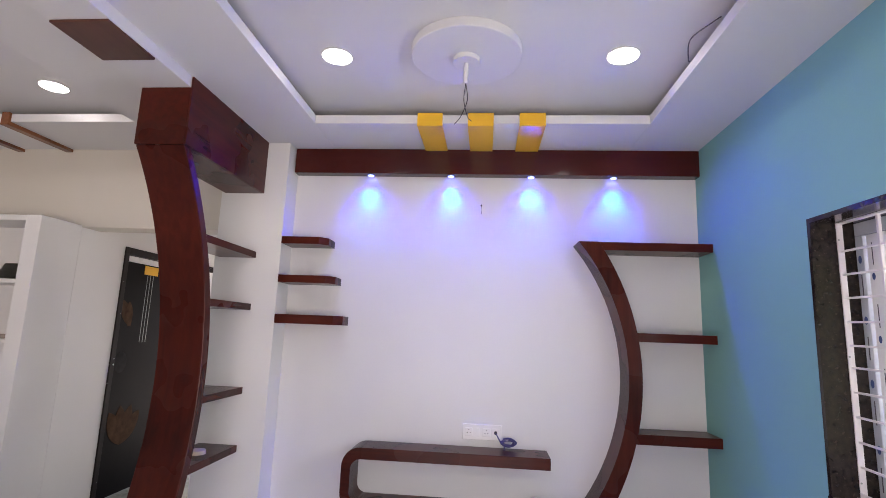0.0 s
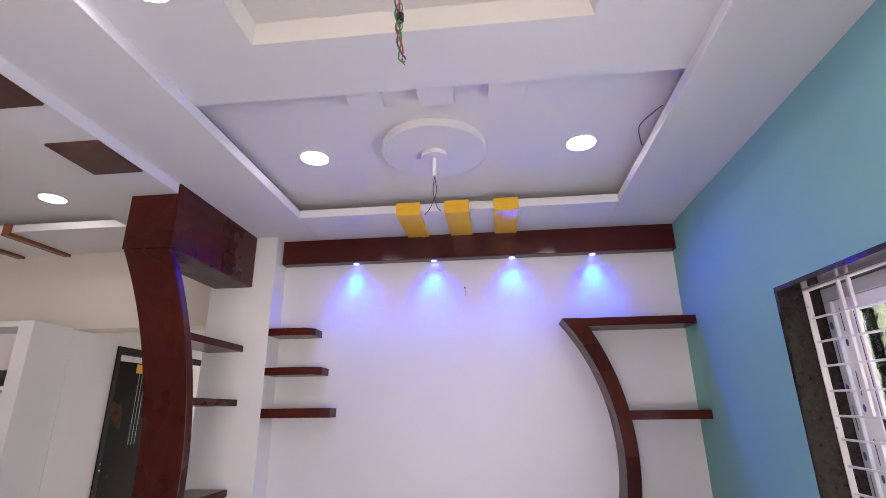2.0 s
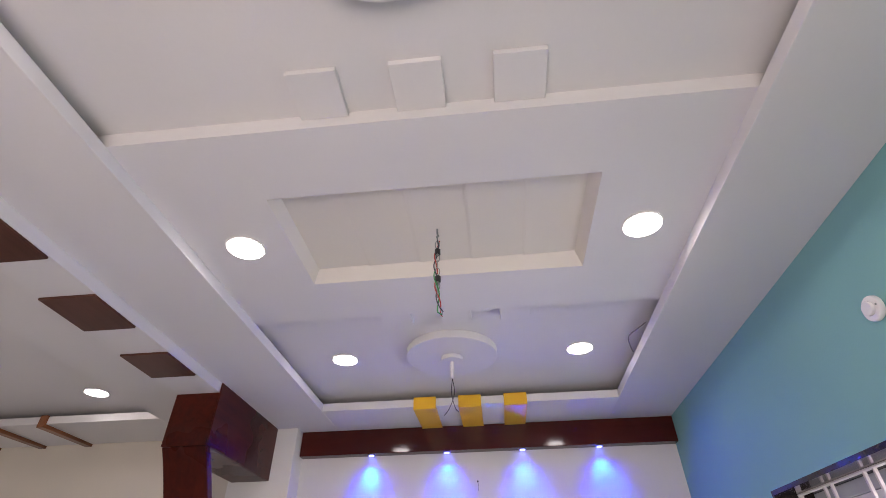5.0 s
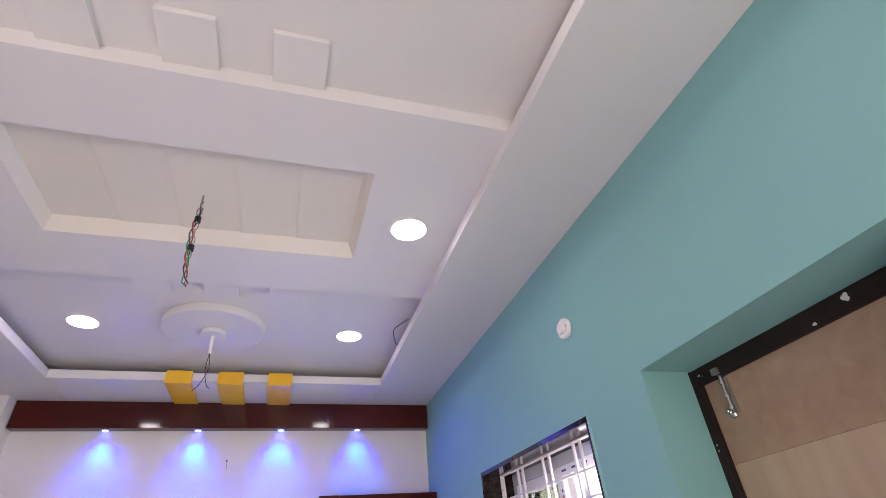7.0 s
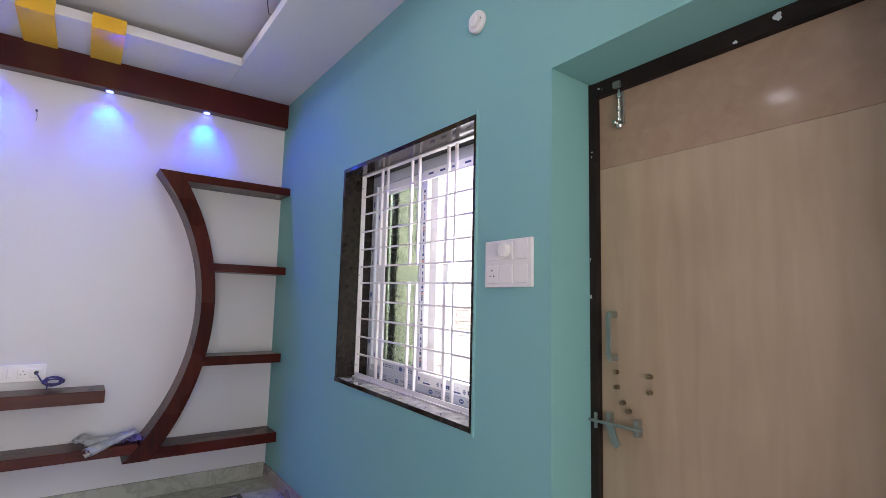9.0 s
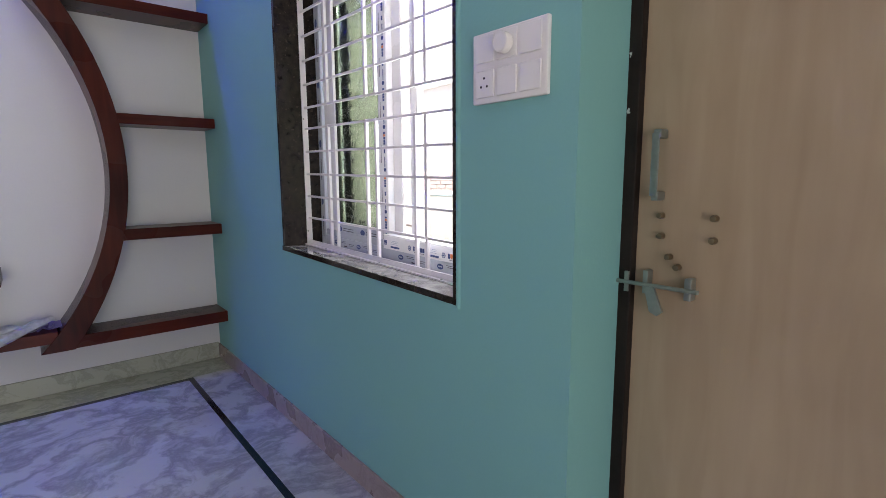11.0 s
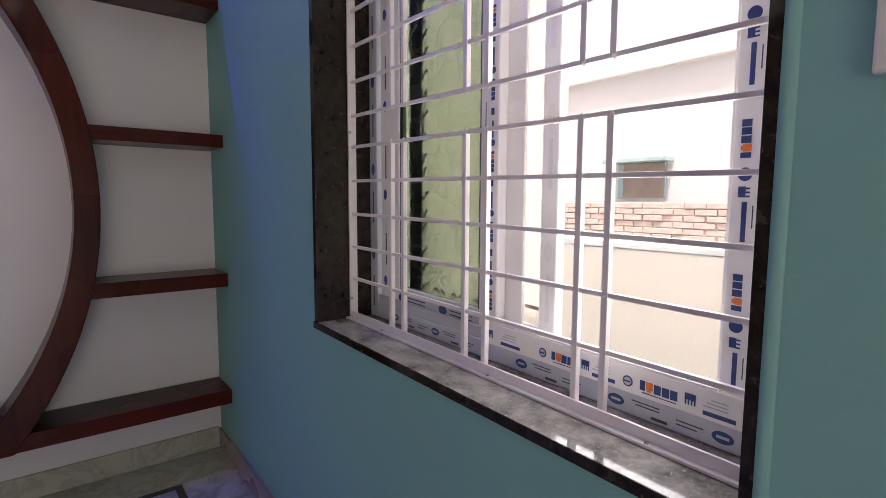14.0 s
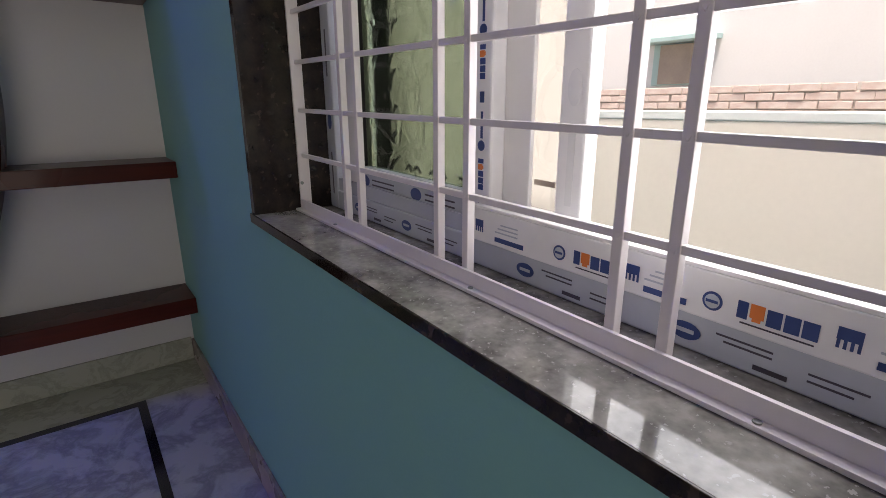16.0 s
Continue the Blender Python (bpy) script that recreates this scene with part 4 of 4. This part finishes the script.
for k in range(5):
    y = 2.60 + k * 0.042 + rnd_seal.uniform(-0.01, 0.01)
    wpart("sealant_bead", tube(curve_points([(2.883, y, GZ0 + 0.118), (2.883, y + 0.012, GZ0 + 0.128), (2.883, y + 0.022, GZ0 + 0.120)], 4), 0.0026, 6), M_SEAL_SHADE, s2, smooth=True)
# printed white insect-mesh track frame on the room side of the open half
mesh = wpart("inner_frame", box(UX0 - 0.006, UX0 - 0.001, 1.926, 2.512, GZ0 + 0.044, GZ0 + 0.096, 0.002), M_FILM, win, "white printed rail of the open half")
wpart("rail_top", box(UX0 - 0.0065, UX0 + 0.03, 1.979, 2.512, GZ0 + 0.0962, GZ0 + 0.101, 0.001), M_UPVC, mesh)
wpart("upright_rail", box(UX0 - 0.006, UX0 - 0.001, 1.926, 1.978, GZ0 + 0.0965, GZ1 - 0.065, 0.002), M_FILM, mesh, "white printed upright of the open half")
wpart("upright_edge", box(UX0 - 0.001, UX0 + 0.046, 1.9785, 1.984, GZ0 + 0.1015, GZ1 - 0.065, 0.001), M_UPVC, mesh)
wpart("head_rail", box(UX0 - 0.006, UX0 - 0.001, 1.9785, 2.512, GZ1 - 0.105, GZ1 - 0.061, 0.002), M_FILM, mesh, "white printed head rail of the open half")
for y in (2.46, 2.36, 2.26, 2.16, 2.06):
    wpart("print_bar", box(UX0 - 0.0066, UX0 - 0.0061, y - 0.045, y, GZ1 - 0.088, GZ1 - 0.078), M_BLUE, mesh)


# prints on the film: ovals, bars and a two-colour block mark, no lettering
def face_box(x, u0, u1, v0, v1, along, thick=0.0006):
    """A thin print on a face towards the room; along 'y': u runs south along the rail; 'z': u runs up an upright."""
    return box(x - thick, x - 0.0001, u0, u1, v0, v1) if along == "y" else box(x - thick, x - 0.0001, v0, v1, u0, u1)


def oval(x, cy, cz, ry, rz, mat, parent, tilt=0.0):
    prof = [(cy + ry * math.cos(a), cz + rz * math.sin(a)) for a in [2 * math.pi * i / 28 for i in range(28)]]
    wpart("print_oval", strip(prof, x - 0.0006, x - 0.0001, "x"), mat, parent)


def mark(x, u, v, size, along, parent):
    """A block mark: blue strokes round an orange shield."""
    def q(a, b, c, d, mat, thick=0.0006):
        if along == "y":      # reads towards smaller y
            wpart("print_block", box(x - thick, x - 0.0001, u - b * size, u - a * size, v + c * size, v + d * size), mat, parent)
        elif along == "z":    # reads upwards
            wpart("print_block", box(x - thick, x - 0.0001, v - d * size, v - c * size, u + a * size, u + b * size), mat, parent)
        else:                 # reads downwards
            wpart("print_block", box(x - thick, x - 0.0001, v + c * size, v + d * size, u - b * size, u - a * size), mat, parent)
    q(0.0, 0.55, 0.0, 1.0, M_BLUE)
    q(0.66, 1.38, 0.2, 1.0, M_ORANGE)
    q(0.80, 1.24, 0.0, 0.19, M_ORANGE)
    for a in (1.5, 2.34, 3.16):
        q(a, a + 0.72, 0.0, 0.94, M_BLUE)


FX = UX0 - 0.006
zr = GZ0 + 0.042
for y0 in (2.31, 2.11):
    mark(FX, y0, zr + 0.016, 0.0175, "y", mesh)
    oval(FX, y0 + 0.024, zr + 0.024, 0.010, 0.010, M_BLUE, mesh)
    oval(FX - 0.0006, y0 + 0.024, zr + 0.024, 0.0075, 0.0075, M_FILMBLUE, mesh)
    wpart("print_line", face_box(FX - 0.0013, y0 + 0.018, y0 + 0.030, zr + 0.0225, zr + 0.0255, "y"), M_BLUE, mesh)
    wpart("print_line", face_box(FX, y0 - 0.066, y0 - 0.004, zr + 0.011, zr + 0.0125, "y"), M_GREYWIRE, mesh)
for y0, y1 in ((2.46, 2.40), (2.21, 2.16), (2.0, 1.95)):
    wpart("print_bar", face_box(FX, y1, y0, zr + 0.010, zr + 0.017, "y"), M_BLUE, mesh)
    for k in range(3):
        wpart("print_line", face_box(FX, y1 + 0.012, y0 - 0.006 * k, zr + 0.024 + 0.006 * k, zr + 0.026 + 0.006 * k, "y"), M_FILMBLUE, mesh)
for y0 in (2.505, 2.235, 2.03):                      # small animal-shaped emblem, drawn as a block with legs
    bm = bx(bmesh.new(), FX - 0.0006, FX - 0.0001, y0 - 0.018, y0, zr + 0.026, zr + 0.037)
    for k in range(4):
        bx(bm, FX - 0.0006, FX - 0.0001, y0 - 0.018 + k * 0.005, y0 - 0.0155 + k * 0.005, zr + 0.018, zr + 0.026)
    wpart("print_emblem", bm, M_BLUE, mesh)
VY = 1.911
for u in (1.105, 1.335, 1.565, 1.795):
    mark(FX, u, VY + 0.056, 0.0145, "z", mesh)
    oval(FX, VY + 0.048, u - 0.024, 0.010, 0.010, M_BLUE, mesh)
    wpart("print_bar", face_box(FX, u - 0.125, u - 0.065, VY + 0.043, VY + 0.050, "z"), M_BLUE, mesh)
    for k in range(3):
        wpart("print_line", face_box(FX, u - 0.12 + 0.008 * k, u - 0.07, VY + 0.022 + 0.006 * k, VY + 0.0235 + 0.006 * k, "z"), M_GREYWIRE, mesh)
    bm = bx(bmesh.new(), FX - 0.0006, FX - 0.0001, VY + 0.046, VY + 0.056, u - 0.058, u - 0.042)
    for k in range(3):
        bx(bm, FX - 0.0006, FX - 0.0001, VY + 0.040, VY + 0.046, u - 0.058 + k * 0.006, u - 0.0555 + k * 0.006)
    wpart("print_emblem", bm, M_BLUE, mesh)
for y0 in (2.92, 2.72, 2.40, 2.16, 1.97):
    oval(UX0, y0, GZ0 + 0.022, 0.017, 0.010, M_BLUE, foot)
    wpart("print_bar", face_box(UX0, y0 - 0.10, y0 - 0.07, GZ0 + 0.008, GZ0 + 0.013, "y"), M_GREYWIRE, foot)
    for k in range(2):
        wpart("print_line", face_box(UX0, y0 - 0.15 - 0.01 * k, y0 - 0.115, GZ0 + 0.016 + 0.007 * k, GZ0 + 0.018 + 0.007 * k, "y"), M_GREYWIRE, foot)
        wpart("print_line", face_box(UX0, y0 - 0.085, y0 - 0.04 + 0.008 * k, GZ0 + 0.024 + 0.006 * k, GZ0 + 0.026 + 0.006 * k, "y"), M_GREYWIRE, foot)
    wpart("print_line", face_box(UX0 - 0.0006, y0 - 0.010, y0 + 0.010, GZ0 + 0.020, GZ0 + 0.0245, "y"), M_FILMBLUE, foot)
for y0 in (2.90, 2.70):
    oval(2.846, y0, GZ0 + 0.085, 0.018, 0.012, M_BLUE, s1)
    for k in range(2):
        wpart("print_line", face_box(2.846, y0 - 0.12, y0 - 0.03, GZ0 + 0.078 + 0.01 * k, GZ0 + 0.081 + 0.01 * k, "y"), M_GREYWIRE, s1)
for k in range(6):
    u = 1.045 + 0.166 * k
    mark(2.846, u, 2.508, 0.0125, "down", s1)
    oval(2.846, 2.514, u + 0.020, 0.008, 0.008, M_BLUE, s1)
    wpart("print_bar", face_box(2.846, u - 0.135, u - 0.095, 2.511, 2.516, "z"), M_BLUE, s1)
    wpart("print_bar", face_box(2.846, u - 0.082, u - 0.066, 2.509, 2.519, "z"), M_BLUE, s1)
    wpart("print_line", face_box(2.846, u - 0.12, u - 0.05, 2.536, 2.5385, "z"), M_GREYWIRE, s1)
for u in (1.03, 1.30, 1.57, 1.84):
    oval(UX0, GY1 - 0.023, u + 0.05, 0.010, 0.018, M_BLUE, post_n)
    wpart("print_line", face_box(UX0, u - 0.12, u - 0.02, GY1 - 0.027, GY1 - 0.021, "z"), M_GREYWIRE, post_n)
    oval(2.846, 2.992, u - 0.03, 0.009, 0.016, M_BLUE, s1)
    wpart("print_line", face_box(2.846, u + 0.02, u + 0.12, 2.985, 2.990, "z"), M_GREYWIRE, s1)
for u in (1.15, 1.45, 1.75):
    oval(2.886, 2.372, u, 0.012, 0.024, M_FILM, s2)
    wpart("print_line", face_box(2.886, u - 0.16, u - 0.05, 2.366, 2.378, "z"), M_FILM, s2)
wpart("handle_slot", box(2.894, 2.8965, 2.405, 2.445, GZ0 + 0.135, GZ0 + 0.143), M_SHUTTER, s2)

# ---- outdoors ----
solid("ground", box(-400, 400, -400, 400, -0.35, -0.25), M_EARTH, (5, 0, -0.25), "pale concrete ground", "ground", kind="structure")
cw = thing("compound_wall", (3.8, 3.5, -0.25), "cream painted compound wall beside the house", "wall")
part("wall_body", box(3.70, 3.85, -8, 16, -0.25, 1.075), M_EXTCREAM, cw)
part("coping", box(3.698, 3.852, -8, 16, 1.0755, 1.10, 0.004), M_EXTWHITE, cw)
VY0, VY1, VZ0, VZ1 = 5.95, 6.9, 2.74, 3.15
hs = thing("neighbour_house", (9, 5, -0.25), "white plastered neighbour house with shuttered windows", "house")
part("wall_body", box(7.0, 13, -3, 14, -0.25, 2.62), M_EXTWHITE, hs)
part("parapet", box(6.93, 13.05, -3.05, 14.05, 2.6205, 2.70, 0.005), M_EXTWHITE, hs)
part("upper_room", box(7.05, 12, 5.45, 13, 2.7005, 4.9), M_EXTWHITE, hs)
part("roof", box(6.85, 12.2, 5.3, 13.2, 4.9005, 5.0, 0.01), M_EXTWHITE, hs)
nw2 = part("window", box(6.975, 6.9995, 5.58, 6.02, 1.18, 1.92, 0.003), M_EXTWHITE, hs)
part("shutter", box(6.962, 6.9745, 5.61, 5.80, 1.20, 1.46, 0.003), M_SHUTTER, nw2)
part("shutter", box(6.962, 6.9745, 5.83, 5.99, 1.20, 1.46, 0.003), M_SHUTTER, nw2)
part("pane", box(6.966, 6.9745, 5.61, 5.80, 1.48, 1.90), M_FILMBLUE, nw2)
lv = part("louvre_vent", box(7.035, 7.0495, VY0, VY1, VZ0, VZ1, 0.003), M_AQUA, hs)
for k in range(6):
    z = VZ0 + (k + 0.5) * (VZ1 - VZ0) / 6
    part("slat", box(7.005, 7.0345, VY0 + 0.01, VY1 - 0.01, z - 0.015, z + 0.015, 0.002), M_EXTWHITE, lv)
nw = part("window", box(6.97, 6.9995, 4.26, 4.80, 1.30, 1.665, 0.003), M_AQUA, hs)
part("shutter", box(6.955, 6.9695, 4.27, 4.73, 1.31, 1.655, 0.003), M_SHUTTER, nw)
part("ledge", box(6.80, 6.9995, 4.19, 4.90, 1.67, 1.71, 0.004), M_AQUA, hs)

# ---- dining side ----
blk = thing("niche_cabinet", (-2.6, 4.1, 0), "white plastered masonry niche unit with open shelves", "shelving")
part("end_panel", box(-2.09, PX, 3.89, 4.2495, 0, 2.21, 0.004), M_WHITE, blk)
part("end_panel", box(-3.3, -3.18, 3.89, 4.2495, 0, 2.21, 0.004), M_WHITE, blk)
part("back_panel", box(-3.18, -2.09, 4.20, 4.2495, 0, 2.2), M_WHITE, blk)
for z in (2.17, 1.722, 1.307, 0.9, 0.45):
    part("shelf", box(-3.18, -2.09, 3.90, 4.1995, z, z + 0.03 if z < 2.1 else 2.21, 0.003), M_WHITE, blk)


solid("glass_jar", lathe([(0.05, 1.752), (0.07, 1.77), (0.075, 1.81), (0.06, 1.85), (0.05, 1.87), (0.045, 1.87), (0.055, 1.85), (0.069, 1.81), (0.064, 1.775), (0.04, 1.757)], -2.25, 4.02), M_GLASS2, (-2.25, 4.02, 1.752), "clear round glass jar on the niche shelf", "jar", smooth=True)
solid("wooden_tray", lathe([(0.05, 1.752), (0.10, 1.755), (0.11, 1.785), (0.105, 1.785), (0.095, 1.762), (0.03, 1.76)], -2.42, 4.05), M_SHUTTER, (-2.42, 4.05, 1.752), "low brown wooden bowl on the niche shelf", "bowl", smooth=True)
solid("folded_cloth", box(-2.32, -2.15, 3.98, 4.15, 1.337, 1.365, 0.012), M_SHUTTER, (-2.23, 4.06, 1.337), "small brown folded cloth on the niche shelf", "cloth", smooth=True)


def ceiling_stick(x):
    prof = [(3.692, 2.80), (4.2495, 2.806), (4.2495, SOFFIT - 0.001), (3.711, SOFFIT - 0.001), (3.711, LIP + 0.004), (3.692, LIP + 0.004)]
    solid("ceiling_stick", strip(prof, x - 0.03, x + 0.03, "x", 0.003), M_STICK, (x, 4.0, 2.81), "brown veneered batten wrapping the ceiling lip", "batten", "ceiling battens")


for x in (-2.18, -2.60, -3.02):
    ceiling_stick(x)

dd = thing("door_2", (PX - 0.03, 5.2, 0), "dark brown door with gold leaf print in a black frame", "door", kind="structure")
part("frame_post", box(PX - 0.12, PX + 0.012, 4.741, 4.79, 0, 2.13, 0.003), M_BLACKWOOD, dd)
part("frame_head", box(PX - 0.12, PX + 0.012, 4.791, 6.22, 2.065, 2.129, 0.003), M_BLACKWOOD, dd)
part("frame_post", box(PX - 0.12, PX + 0.012, 5.60, 5.649, 0, 2.064, 0.003), M_BLACKWOOD, dd)
part("transom", box(PX - 0.05, PX - 0.03, 4.791, 5.599, 2.012, 2.064), M_UPVC, dd, "white strip above the leaf")
part("leaf", box(PX - 0.06, PX - 0.02, 4.791, 5.599, 0.01, 2.011, 0.002), M_DARKDOOR, dd)
DX = PX - 0.0199
part("lock_plate", box(DX, DX + 0.004, 5.05, 5.24, 1.92, 2.0), M_YELLOW, dd, "ochre label plate")
for k in range(3):
    part("silver_stripe", box(DX, DX + 0.0015, 5.10 + k * 0.04, 5.106 + k * 0.04, 1.30, 1.915), M_STEEL, dd)


def leaf_print(cy, cz, length, tilt, proud=0.0012):
    t = []
    for i in range(13):
        u = i / 12
        t.append((u, 0.22 * math.sin(math.pi * u) ** 0.8))
    pts = t + [(u, -v) for u, v in t[-2:0:-1]]
    c, s_ = math.cos(tilt), math.sin(tilt)
    prof = [(cy + length * (u * c - v * s_), cz + length * (u * s_ + v * c)) for u, v in pts]
    part("leaf_print", strip(prof, DX, DX + proud, "x"), M_GOLD, dd, "gold leaf print")


leaf_print(4.96, 1.44, 0.27, 2.1)
leaf_print(4.93, 1.44, 0.22, 1.65, 0.0022)
for k, a in enumerate((0.9, 1.3, 1.7, 2.1)):
    leaf_print(5.02, 0.42, 0.34, a, 0.0012 + 0.0009 * k)
part("print_ring", strip([(4.90 + 0.075 * math.cos(a), 1.13 + 0.09 * math.sin(a)) for a in [2 * math.pi * i / 24 for i in range(24)]], DX, DX + 0.001, "x"), M_RING, dd)

tr = lathe([(0.042, 0.7005), (0.047, 0.7005), (0.047, 0.7245), (0.042, 0.7245)], -0.575, 3.80)
solid("tape_roll", tr, M_TAPE, (-0.575, 3.80, 0.70), "cream masking tape roll on the partition's lowest shelf", "tape", smooth=True)

# ---- papers on the console ----
def crumple(name, cx, cy, z, length, width, turn, seed, mat, label, lift=0.03):
    """A loosely folded sheet lying on the board: broad facets with sharp creases."""
    bm = bmesh.new()
    n, w = 15, 8
    rows = []
    for i in range(n):
        row = []
        for k in range(w):
            u, v = i / (n - 1) - 0.5, k / (w - 1) - 0.5
            h = lift * abs(noise.noise((u * 3 + seed, v * 2.4, 0.3))) * 1.8 + lift * 0.8 * math.cos(v * math.pi) * (0.6 + 0.4 * math.sin(u * 7 + seed))
            x, y = u * length, v * width * (1 + 0.35 * noise.noise((u * 3, seed, 0)))
            c, s_ = math.cos(turn), math.sin(turn)
            px, py = cx + x * c - y * s_, max(4.066, cy + x * s_ + y * c)
            row.append(bm.verts.new((px, min(py, YN - 0.004), z + 0.003 + max(0.0, h))))
        rows.append(row)
    for a, b in zip(rows, rows[1:]):
        for k in range(w - 1):
            bm.faces.new((a[k], a[k + 1], b[k + 1], b[k]))
    bmesh.ops.solidify(bm, geom=bm.faces[:], thickness=0.0012)
    bmesh.ops.recalc_face_normals(bm, faces=bm.faces)
    solid(name, bm, mat, (cx, cy, z), label, "paper")


def paper_roll(name, a, b, r0, r1, turns, seed, label):
    """A flattened sheet rolled into a slim cone from a to b."""
    a, b = Vector(a), Vector(b)
    q = (b - a).to_track_quat("Z", "Y")
    bm = bmesh.new()
    n, m = 9, int(18 * turns)
    rows = []
    for i in range(n):
        u = i / (n - 1)
        row = []
        for k in range(m + 1):
            th = 2 * math.pi * turns * k / m
            r = (r0 + (r1 - r0) * u) * (0.62 + 0.38 * k / m) * (1 + 0.16 * noise.noise((u * 3, th * 1.2, seed)))
            row.append(bm.verts.new(a.lerp(b, u) + q @ Vector((r * math.cos(th), 0.7 * r * math.sin(th), 0.03 * (k / m - 0.5) * (u - 0.3)))))
        rows.append(row)
    for p, r in zip(rows, rows[1:]):
        for k in range(m):
            bm.faces.new((p[k], p[k + 1], r[k + 1], r[k]))
    bmesh.ops.solidify(bm, geom=bm.faces[:], thickness=0.0008)
    bmesh.ops.recalc_face_normals(bm, faces=bm.faces)
    solid(name, bm, M_PAPER, tuple(b), label, "paper", smooth=True)


crumple("crumpled_paper", 1.615, 4.165, ZBT, 0.29, 0.15, 0.12, 3.1, M_PAPER, "crumpled grey news paper on the console's lower board", 0.042)
paper_roll("rolled_paper", (1.785, 4.13, ZBT + 0.060), (1.545, 4.015, ZBT - 0.008), 0.022, 0.044, 1.7, 8.4, "pale rolled paper hanging over the console's lower board")
paper_roll("rolled_paper", (1.70, 4.13, ZBT + 0.03), (1.53, 4.075, ZBT + 0.032), 0.018, 0.028, 1.5, 2.7, "grey rolled paper on the console's lower board")
crumple("plastic_sleeve", 1.765, 4.15, ZBT + 0.001, 0.11, 0.10, 0.1, 5.2, M_MAUVE, "lavender plastic sleeve on the console's lower board", 0.02)

# ---- brick wall outdoors ----
bw = thing("brick_wall", (6.2, 5, -0.25), "weathered red brick wall behind the compound wall", "wall")
part("mortar_core", box(6.215, 6.40, 2.0, 9.0, -0.25, 1.252), M_MORTAR, bw)
brick = box(-0.012, 0.012, -0.086, 0.086, -0.023, 0.023, 0.003)
brick_mesh = mesh_from("brick", brick, M_BRICK)
rnd = random.Random(4)
for r_ in range(6):
    for k in range(40):
        y = 2.5 + k * 0.182 + (0.091 if r_ % 2 else 0) + rnd.uniform(-0.008, 0.008)
        ob = new("brick", brick_mesh)
        ob.parent = bw
        ob.location = Vector((6.208 + rnd.uniform(-0.006, 0.006), y, 1.225 - r_ * 0.055)) - origin(bw)
